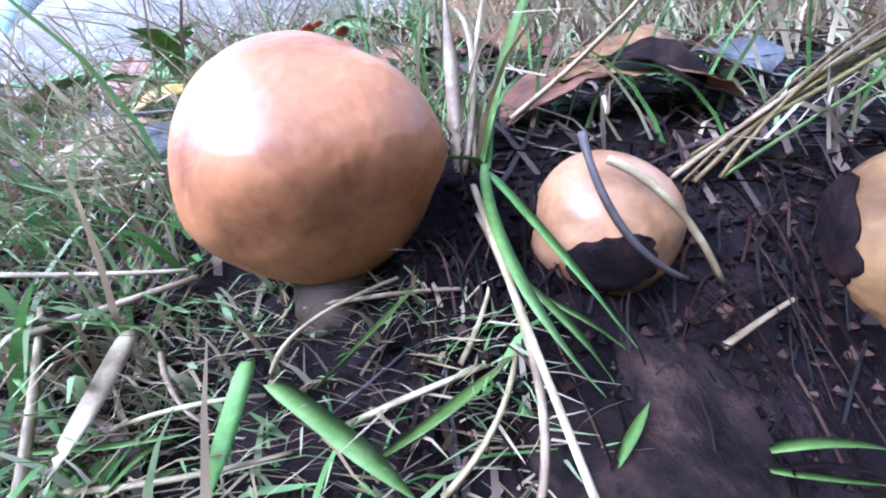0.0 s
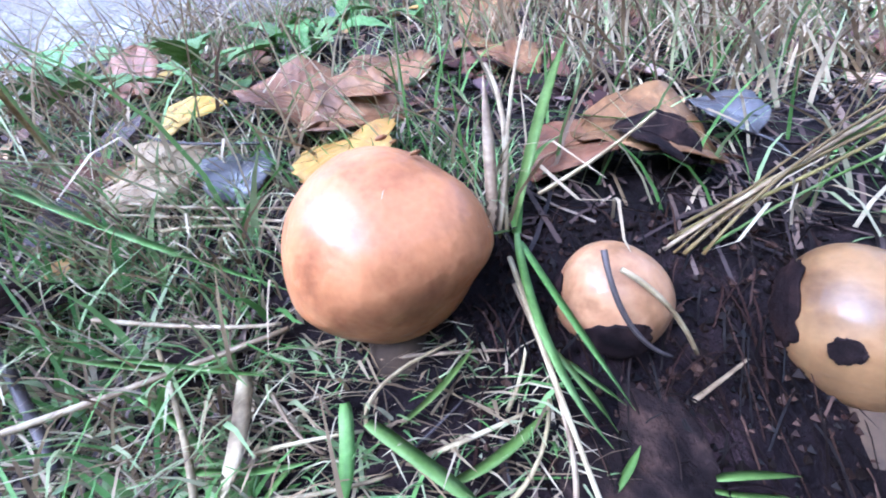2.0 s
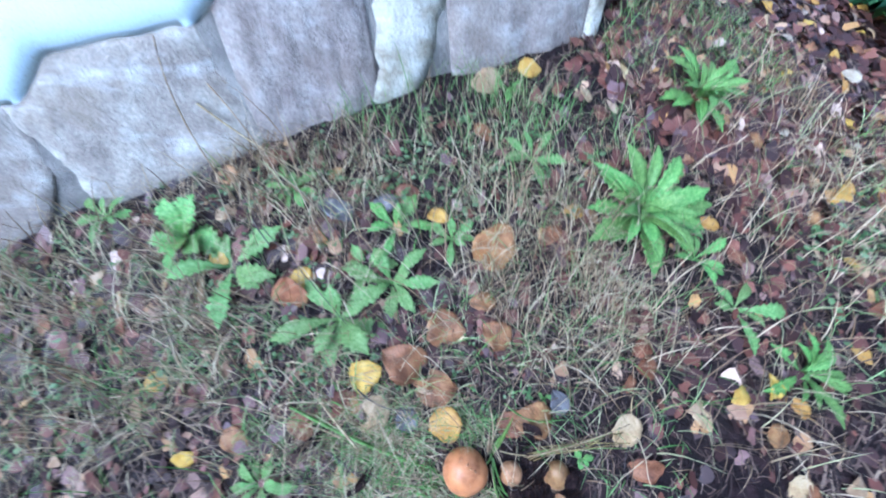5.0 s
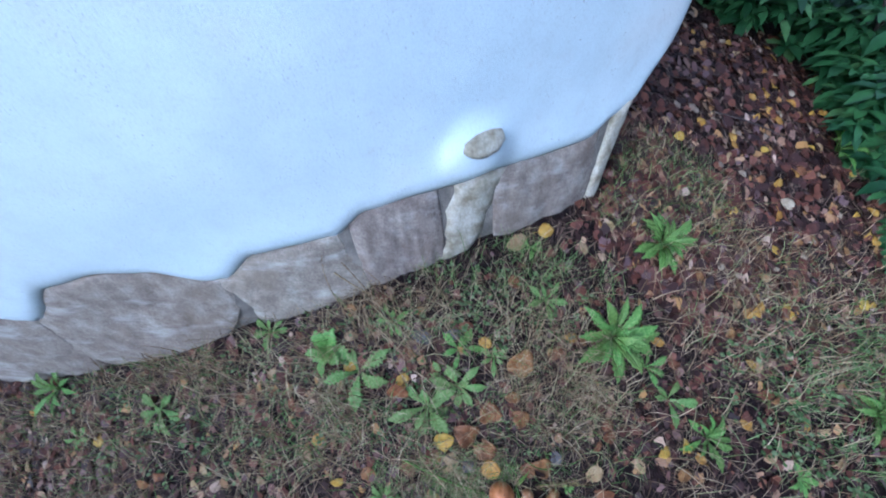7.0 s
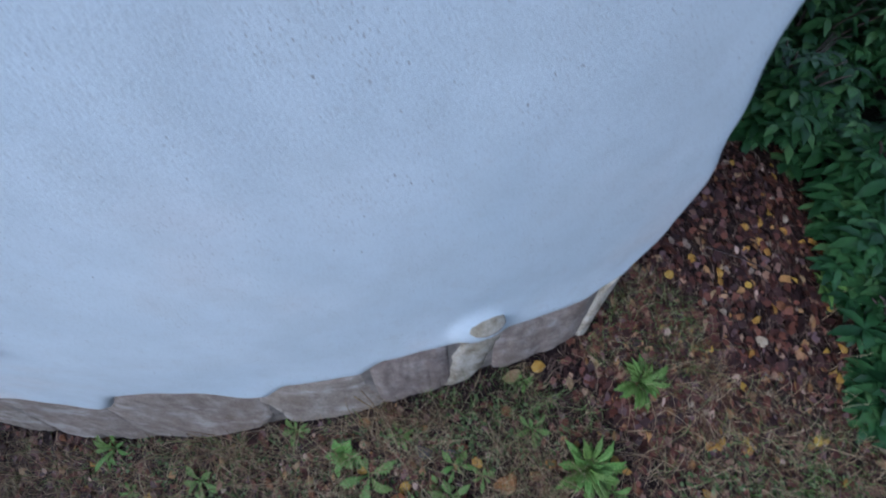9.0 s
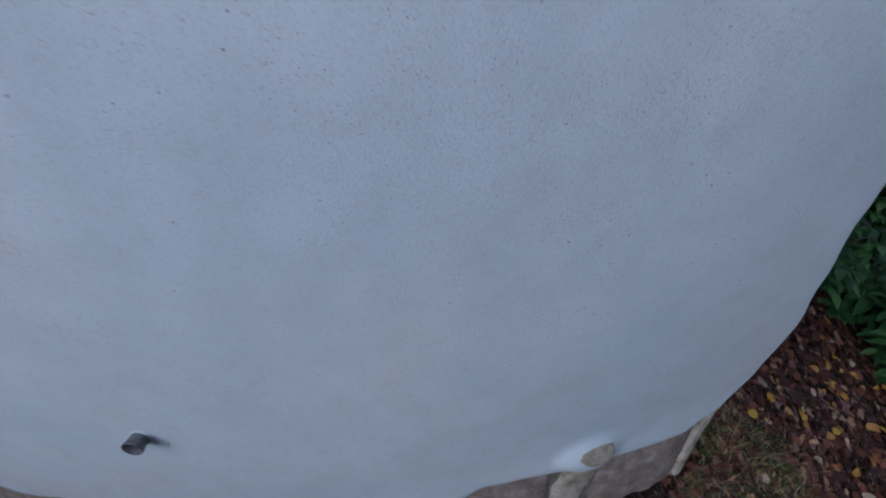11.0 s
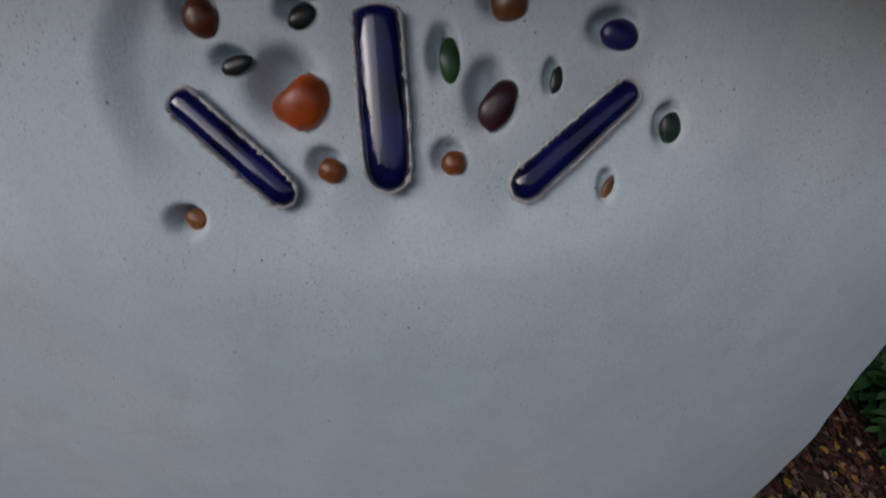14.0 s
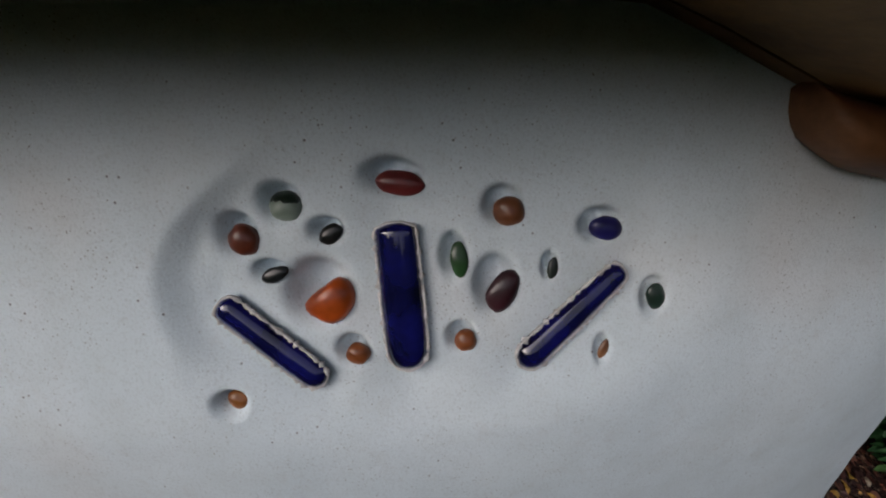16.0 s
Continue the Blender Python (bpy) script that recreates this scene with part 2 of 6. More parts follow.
CAP3 = cap_mat("wet_ochre_cap", (0.11, 0.055, 0.02), (0.21, 0.115, 0.045))
# mottled dark brown for the stems below the caps
STEM = blotchy("dark_brown_stem", [(0.3, (0.030, 0.018, 0.011)), (0.7, (0.09, 0.055, 0.03))], 60.0, 300.0, 0.6, 0.4, 0.001)
ROT = blotchy("blackened_leaf", [(0.3, (0.0065, 0.0042, 0.0042)), (0.5, (0.017, 0.0100, 0.0090)), (0.7, (0.046, 0.0250, 0.0185))], 110.0, 420.0, 0.8, 0.7, 0.0022, per="object", spread=0.3, spec=0.06)
YELLOW = blotchy("yellow_leaf", [(0.30, (0.176, 0.072, 0.016)), (0.40, (0.416, 0.232, 0.036)), (0.6, (0.496, 0.304, 0.056)), (0.75, (0.480, 0.344, 0.128))], 38.0, 240.0, 0.5, 0.4, 0.001, per="object", spread=0.15, trans=0.15, veins=0.3)
CREAM = blotchy("cream_leaf", [(0.3, (0.240, 0.144, 0.064)), (0.45, (0.384, 0.256, 0.128)), (0.7, (0.464, 0.344, 0.200))], 30.0, 220.0, 0.55, 0.4, 0.001, per="object", spread=0.15, trans=0.15, veins=0.3)
BROWN = blotchy("brown_leaf", [(0.3, (0.080, 0.034, 0.014)), (0.5, (0.19, 0.083, 0.033)), (0.7, (0.29, 0.15, 0.065))], 32.0, 260.0, 0.48, 0.5, 0.0015, spec=0.22, per="object", spread=0.25, veins=0.3)
PALE = blotchy("bleached_leaf", [(0.3, (0.224, 0.160, 0.104)), (0.6, (0.336, 0.272, 0.200)), (0.75, (0.416, 0.368, 0.304))], 30.0, 220.0, 0.6, 0.4, 0.001, per="object", spread=0.2, veins=0.3)
RUST = blotchy("rust_leaf", [(0.3, (0.14, 0.06, 0.02)), (0.5, (0.25, 0.11, 0.035)), (0.7, (0.34, 0.18, 0.07))], 50.0, 260.0, 0.55, 0.6, 0.0015, per="object", spread=0.12, veins=0.3)
VIOLET = blotchy("grey_violet_leaf", [(0.3, (0.040, 0.032, 0.031)), (0.55, (0.10, 0.088, 0.085)), (0.75, (0.19, 0.18, 0.178))], 40.0, 240.0, 0.4, 0.5, 0.001, per="object", spread=0.2, veins=0.3)
HERB = blotchy("fresh_green_leaf", [(0.3, (0.095, 0.185, 0.036)), (0.5, (0.155, 0.28, 0.058)), (0.7, (0.25, 0.38, 0.10))], 22.0, 180.0, 0.42, 0.5, 0.0015, per="object", spread=0.2, trans=0.2)
HERB2 = blotchy("blue_green_leaf", [(0.3, (0.13, 0.22, 0.05)), (0.5, (0.20, 0.32, 0.085)), (0.7, (0.31, 0.43, 0.15))], 22.0, 180.0, 0.42, 0.5, 0.0015, per="object", spread=0.18, trans=0.35)
BLADE = blotchy("grass_green", [(0.3, (0.085, 0.145, 0.022)), (0.5, (0.15, 0.235, 0.048)), (0.7, (0.25, 0.34, 0.11))], 40.0, 400.0, 0.5, 0.3, 0.0006, per="object", spread=0.25, trans=0.25, spec=0.2)
OCHRE = blotchy("yellowing_wet_stalk", [(0.3, (0.07, 0.042, 0.014)), (0.5, (0.14, 0.095, 0.026)), (0.7, (0.24, 0.185, 0.05))], 40.0, 400.0, 0.45, 0.4, 0.0006, per="object", spread=0.2)
STRAW = blotchy("dry_straw", [(0.3, (0.15, 0.095, 0.045)), (0.5, (0.29, 0.205, 0.105)), (0.7, (0.46, 0.37, 0.22))], 90.0, 500.0, 0.55, 0.4, 0.0006, per="object", spread=0.22)
TWIG = blotchy("dark_twig_bark", [(0.3, (0.03, 0.022, 0.02)), (0.7, (0.10, 0.075, 0.065))], 60.0, 400.0, 0.6, 0.5, 0.0006, per="object", spread=0.2)
GRASS_DRY = island_mat("mixed_dry_grass", [(0.0, (0.105, 0.066, 0.045)), (0.3, (0.26, 0.175, 0.090)), (0.55, (0.39, 0.290, 0.170)), (0.8, (0.53, 0.43, 0.285)), (0.88, (0.34, 0.33, 0.165)), (1.0, (0.18, 0.25, 0.08))])
GRASS_GREEN = island_mat("mixed_green_grass", [(0.0, (0.08, 0.16, 0.032)), (0.35, (0.145, 0.26, 0.058)), (0.6, (0.22, 0.34, 0.11)), (0.8, (0.30, 0.36, 0.16)), (1.0, (0.40, 0.36, 0.21))])
LITTER = island_mat("soil_litter", [(0.0, (0.0170, 0.0104, 0.0088)), (0.4, (0.0474, 0.0276, 0.0211)), (0.65, (0.1042, 0.0647, 0.0466)), (0.90, (0.150, 0.100, 0.070)), (1.0, (0.24, 0.175, 0.12))], trans=0.0)
SCRAPS = island_mat("dead_leaf_scraps", [(0.0, (0.0227, 0.0111, 0.0102)), (0.35, (0.0464, 0.0204, 0.0174)), (0.58, (0.0927, 0.0333, 0.0225)), (0.75, (0.1545, 0.0601, 0.0359)), (0.85, (0.1236, 0.0785, 0.0820)), (0.93, (0.2575, 0.1478, 0.0922)), (0.97, (0.3708, 0.2033, 0.0615)), (1.0, (0.4738, 0.3511, 0.2869))], rough=0.5, trans=0.0)
CRUMBS = island_mat("wet_black_crumbs", [(0.0, (0.0027, 0.0017, 0.0016)), (0.55, (0.0090, 0.0051, 0.0032)), (0.85, (0.0252, 0.0110, 0.0072)), (1.0, (0.0720, 0.0382, 0.0240))], rough=0.6, trans=0.0, spec=0.08)
WOODLAND = island_mat("dark_woodland_leaves", [(0.0, (0.012, 0.028, 0.010)), (0.6, (0.03, 0.06, 0.02)), (1.0, (0.07, 0.075, 0.02))])
MOSS = island_mat("tiny_weed_leaves", [(0.0, (0.07, 0.12, 0.04)), (0.5, (0.13, 0.20, 0.07)), (1.0, (0.23, 0.30, 0.15))])
BUSH = island_mat("evergreen_bush_leaves", [(0.0, (0.015, 0.05, 0.018)), (0.5, (0.03, 0.09, 0.03)), (0.85, (0.055, 0.14, 0.045)), (1.0, (0.09, 0.18, 0.06))], rough=0.35, trans=0.1, spec=0.4)
LIME = blotchy("white_lime_chips", [(0.3, (0.45, 0.44, 0.43)), (0.6, (0.72, 0.72, 0.72))], 60.0, 300.0, 0.8, 0.6, 0.002)
BLUE_GLAZE = glaze_mat("cobalt_glaze", (0.008, 0.009, 0.12), 0.10, (0.003, 0.003, 0.018))


# ---- helpers of this scene ----
WD, WN = Vector((0.9630, 0.2696, 0.0)), Vector((-0.2696, 0.9630, 0.0))  # along the wall, and into it


def finish(name, bm, material, smooth=True):
    me = bpy.data.meshes.new(name)
    bmesh.ops.recalc_face_normals(bm, faces=bm.faces[:])
    bm.to_mesh(me)
    bm.free()
    if smooth:
        for p in me.polygons:
            p.use_smooth = True
    me.materials.append(material)
    return me


def part(name, bm, material, parent, label="", smooth=True):
    ob = new(name, finish(name, bm, material, smooth))
    ob.parent = parent
    return tagged(ob, label)


def share(name, me, parent, m):
    ob = new(name, me)
    ob.parent = parent
    ob.matrix_basis = m
    return ob


def thing(name, m, label, category, group=""):
    ob = new(name)
    ob.empty_display_size = 0.02
    ob.matrix_world = m
    return tagged(ob, label, category, group)


def raw_mesh(name, verts, faces, material, smooth=True):
    me = bpy.data.meshes.new(name)
    me.from_pydata(verts, [], faces)
    if smooth:
        me.polygons.foreach_set("use_smooth", [True] * len(me.polygons))
    me.materials.append(material)
    return me


def smoothstep(a, b, x):
    t = min(1.0, max(0.0, (x - a) / (b - a)))
    return t * t * (3 - 2 * t)


def nz(x, y, z=0.0):
    return noise.noise(Vector((x, y, z)))


def bank(x, y):
    """The bank that climbs towards the wall and levels out far away."""
    u, v = 1.7 * math.tanh((x - 0.1) / 1.7), 1.7 * math.tanh((y + 0.3) / 1.7)
    return -0.007 + -0.0697 * u + 0.6204 * v + -0.1625 * u * u + -0.0533 * v * v + -0.0718 * u * v


def ground_z(x, y):
    z = bank(x, y) + 0.007 * nz(x * 5, y * 5) + 0.004 * nz(x * 18, y * 18, 3) + 0.002 * nz(x * 60, y * 60, 7)
    z -= 0.050 * smoothstep(-0.29, -0.43, y) * smoothstep(0.75, 0.45, abs(x - 0.2))
    z -= 0.040 * math.exp(-((x - 0.375) ** 2 + (y + 0.355) ** 2) / 0.0016)
    return z - 0.004


def settle(x, y):
    """Turns a thing's upright to the slope of the bank."""
    e = 0.03
    n = Vector((bank(x - e, y) - bank(x + e, y), bank(x, y - e) - bank(x, y + e), 2 * e)).normalized()
    return Vector((0, 0, 1)).rotation_difference(n).to_matrix().to_4x4()


def wall_foot(s):
    return 0.19 + (0.13 if s > -0.7 else 0.085) * (s + 0.7) ** 2


def wall_off(s, z):
    """Distance of the face: a bowed plan, a splayed foot, a head that leans back under the eave."""
    p = WD * s + WN * wall_foot(s)
    g = max(0.0, z - bank(p.x, p.y))
    splay = 0.24 * min(g, 0.2) + 0.0264 * (1 - (1 - min(1.0, max(0.0, g - 0.2) / 0.22)) ** 2)
    return wall_foot(s) + splay + 0.0136 * math.log1p(math.exp((z - 1.92) / 0.04))


def wall_at(s, z, out=0.0):
    """A place on the face of the wall: s along it, out in front of it."""
    p = WD * s + WN * (wall_off(s, z) - out)
    return Vector((p.x, p.y, z))


def wall_pose(s, z, out=0.0, turn=0.0):
    """Axes at the wall's face: x along it, y up it, z out of it, turned in its plane."""
    t = (wall_at(s + 0.02, z) - wall_at(s - 0.02, z)).normalized()
    o = t.cross(wall_at(s, z + 0.02) - wall_at(s, z - 0.02)).normalized()
    m = Matrix((t, o.cross(t), o)).transposed().to_4x4()
    return Matrix.Translation(wall_at(s, z) + o * out) @ m @ Matrix.Rotation(turn, 4, "Z")


def tube(bm, pts, r0, r1, sides=6, flat=1.0, cap=True):
    """A tapered rod along points; flat < 1 presses it into a strip."""
    rings = []
    for i, p in enumerate(pts):
        a, b = pts[max(i - 1, 0)], pts[min(i + 1, len(pts) - 1)]
        t = (b - a).normalized()
        u = t.cross(Vector((0.13, 0.21, 1.0))).normalized()
        v = t.cross(u)
        k = i / (len(pts) - 1)
        r = r0 * (1 - k) + r1 * k
        rings.append([bm.verts.new(p + (u * math.cos(j * math.tau / sides) + v * math.sin(j * math.tau / sides) * flat) * r) for j in range(sides)])
    for a, b in zip(rings, rings[1:]):
        for j in range(sides):
            bm.faces.new((a[j], a[(j + 1) % sides], b[(j + 1) % sides], b[j]))
    if cap:
        bm.faces.new(rings[0])
        bm.faces.new(rings[-1])
    return bm


def bend(a, b, c, steps=10):
    """Points on a soft curve from a to c, drawn towards b."""
    a, b, c = Vector(a), Vector(b), Vector(c)
    return [a * (1 - k) ** 2 + b * 2 * k * (1 - k) + c * k * k for k in (i / steps for i in range(steps + 1))]


def strip(bm, pts, width, fold=0.25, taper=1.0):
    """A grass blade along points: a keel and two wings, pointed at the end."""
    rows = []
    for i, p in enumerate(pts):
        a, b = pts[max(i - 1, 0)], pts[min(i + 1, len(pts) - 1)]
        t = (b - a).normalized()
        u = t.cross(Vector((0, 0, 1)))
        u = u.normalized() if u.length > 0.05 else Vector((1, 0, 0))
        v = u.cross(t)
        k = i / (len(pts) - 1)
        w = width * 0.5 * min(1.0, 0.7 + 3 * k) * (1 - max(0.0, (k - 0.55) / 0.45) ** 1.8 * taper)
        rows.append([bm.verts.new(p - u * w + v * w * fold), bm.verts.new(p), bm.verts.new(p + u * w + v * w * fold),
                     bm.verts.new(p - v * width * 0.06)])
    for a, b in zip(rows, rows[1:]):
        bm.faces.new((a[0], a[1], b[1], b[0]))
        bm.faces.new((a[1], a[2], b[2], b[1]))
        bm.faces.new((a[2], a[3], b[3], b[2]))
        bm.faces.new((a[3], a[0], b[0], b[3]))
    return bm


# ---- ground: one sheet to the horizon, finest round the mushrooms ----
def grid_lines(centre, step, near, far):
    out, x, s = [], 0.0, step
    while x < far:
        x += s
        if x > near:
            s *= 1.11
        out.append(x)
    return np.array([centre - v for v in out[::-1]] + [centre] + [centre + v for v in out])


def build_ground():
    xs, ys = grid_lines(0.22, 0.011, 0.32, 70.0), grid_lines(-0.33, 0.011, 0.28, 70.0)
    verts = [(x, y, ground_z(x, y)) for y in ys for x in xs]
    w = len(xs)
    faces = [(j * w + i, j * w + i + 1, (j + 1) * w + i + 1, (j + 1) * w + i) for j in range(len(ys) - 1) for i in range(w - 1)]
    tagged(new("ground", raw_mesh("ground", verts, faces, SOIL)), "dark wet garden soil covered with leaf litter", "ground", kind="structure")


build_ground()

# ---- the round-cornered plaster wall ----
EDGE = [(-3.7, 0.0), (-2.6, 0.10), (-1.95, 0.198), (-1.66, 0.28), (-1.50, 0.305), (-1.42, 0.262), (-1.275, 0.235), (-1.09, 0.400), (-0.93, 0.440), (-0.81, 0.430), (-0.65, 0.372), (-0.61, 0.376),
        (-0.49, 0.452), (-0.37, 0.466), (-0.27, 0.478), (-0.15, 0.540), (-0.02, 0.557), (0.115, 0.563), (0.20, 0.578), (0.33, 0.578), (0.51, 0.582), (0.58, 0.625), (0.65, 0.680), (0.80, 0.750), (1.5, 0.780)]


def edge_z(s):
    for (a, za), (b, zb) in zip(EDGE, EDGE[1:]):
        if a <= s <= b:
            return za + (zb - za) * smoothstep(a, b, s)
    return EDGE[0][1] if s < EDGE[0][0] else EDGE[-1][1]


# things set into the plaster: place along the wall, height, half width, half height, turn
STONES = [("egg", -0.733, 2.215, 0.0190, 0.0172, 0), ("egg", -0.793, 2.175, 0.0182, 0.0196, 20), ("pebble", -0.679, 2.180, 0.0165, 0.0105, 38),
          ("pebble", -0.757, 2.129, 0.0175, 0.0092, 24), ("wedge", -0.686, 2.093, 0.0305, 0.0315, 10), ("egg", -0.653, 2.016, 0.0152, 0.0146, 0),
          ("egg", -0.826, 1.952, 0.0165, 0.0130, -35), ("pebble", -0.585, 2.241, 0.0300, 0.0145, -8), ("pebble", -0.508, 2.140, 0.0112, 0.0225, 4),
          ("egg", -0.439, 2.201, 0.0194, 0.0186, 0), ("pebble", -0.445, 2.094, 0.0190, 0.0300, -30), ("egg", -0.499, 2.027, 0.0145, 0.0143, 0),
          ("pebble", -0.375, 2.122, 0.0068, 0.0142, -6), ("pebble", -0.300, 2.171, 0.0225, 0.0152, -14), ("pebble", -0.210, 2.067, 0.0132, 0.0195, 12),
          ("pebble", -0.288, 1.996, 0.0070, 0.0150, -22)]
TUBES = [((-0.832, 2.098), (-0.700, 1.975), 0.0185, 0.0195), ((-0.593, 2.198), (-0.581, 1.986), 0.0262, 0.0275), ((-0.270, 2.120), (-0.423, 1.984), 0.0170, 0.0230)]


def relief(s, z):
    """How far the plaster stands proud or falls back."""
    r = 0.006 * nz(s * 2.2, z * 2.2, 5) + 0.0022 * nz(s * 9, z * 9, 2)
    if -1.1 < s < 0.05 and 1.80 < z < 2.42:
        e = ((s + 0.54) / 0.36) ** 2 + ((z - 2.11) / 0.20) ** 2
        k = smoothstep(-0.62, -0.84, s) * smoothstep(1.95, 2.05, z)
        r -= 0.020 * (1 - smoothstep(0.35 + 0.45 * k, 1.55 - 0.45 * k, e))
        for _, cs, cz, a, b, turn in STONES:
            e = (a + b) * 0.5
            q = ((s - cs + e * 0.52) / (a * 0.85 + e * 0.28)) ** 2 + ((z - cz - e * 0.40) / (b * 0.85 + e * 0.28)) ** 2
            if q < 5:
                r -= (0.020 + 1.0 * e) * math.exp(-0.9 * q ** 1.6)
        for (s0, z0), (s1, z1), ra, rb in TUBES:
            k = min(1, max(0, ((s - s0) * (s1 - s0) + (z - z0) * (z1 - z0)) / ((s1 - s0) ** 2 + (z1 - z0) ** 2)))
            q = ((s - s0 - k * (s1 - s0)) ** 2 + (z - z0 - k * (z1 - z0)) ** 2) / (rb * 1.5) ** 2
            if q < 5:
                r -= 0.008 * math.exp(-q)
    q = ((s - 0.160) / 0.085) ** 2 + ((z - 0.665) / 0.070) ** 2
    if q < 6:
        r += 0.032 * math.exp(-q * q * 0.8)
    return r


END = [(0.0, 0.50), (0.45, 0.57), (0.6, 0.62), (0.85, 0.71), (1.05, 0.71), (1.25, 0.64), (1.45, 0.57), (1.65, 0.53), (1.85, 0.56), (2.05, 0.60), (2.3, 0.62), (3.1, 0.64)]


def wall_end(z):
    for (a, u), (b, v) in zip(END, END[1:]):
        if z <= b:
            return u + (v - u) * smoothstep(a, b, z)
    return END[-1][1]


def build_wall():
    cols = [("s", x) for x in np.linspace(-3.7, -1.0, 70)] + [("s", x) for x in np.linspace(-0.99, -0.12, 210)]
    cols += [("w", x) for x in np.linspace(0.02, 1.0, 56)] + [("a", x) for x in np.linspace(0.1, 1.0, 9)] + [("b", x) for x in (0.2, 0.6, 1.2, 2.4)]
    highs = list(np.linspace(0.95, 1.88, 18)[1:]) + list(np.linspace(1.89, 2.36, 115)) + list(np.linspace(2.40, 3.1, 10))
    verts, nrow = [], 14 + len(highs)
    for kind, x in cols:
        for k in range(nrow):
            s0 = x if kind == "s" else -0.12 + (0.72 * x if kind == "w" else 0.72)
            z = edge_z(s0) + (0.95 - edge_z(s0)) * (k / 13) ** 1.3 if k < 14 else highs[k - 14]
            end = wall_end(z)
            s = x if kind == "s" else -0.12 + (end + 0.12) * (x if kind == "w" else 1.0)
            lip = -0.022 * max(0.0, 1 - (z - edge_z(s0)) / 0.05) ** 2
            p = wall_at(s, z, relief(s, z) + lip + 0.022)
            if kind in "ab":
                t = wall_at(s + 0.02, z) - wall_at(s - 0.02, z)
                t = Vector((t.x, t.y, 0)).normalized()
                n = Vector((-t.y, t.x, 0))
                r, g = 0.08, (x if kind == "a" else 1.0) * math.pi * 0.56
                p += t * r * math.sin(g) + n * r * (1 - math.cos(g))
                if kind == "b":
                    p += (t * math.cos(g) + n * math.sin(g)) * x
            verts.append(p)
    faces = [(i * nrow + j, (i + 1) * nrow + j, (i + 1) * nrow + j + 1, i * nrow + j + 1) for i in range(len(cols) - 1) for j in range(nrow - 1)]
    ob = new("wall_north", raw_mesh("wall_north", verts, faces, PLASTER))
    thick = ob.modifiers.new("thickness", "SOLIDIFY")
    thick.thickness, thick.offset = 0.2, -1
    return tagged(ob, "pale blue limewashed plaster wall with a softly rounded corner", "wall", kind="structure")


wall = build_wall()


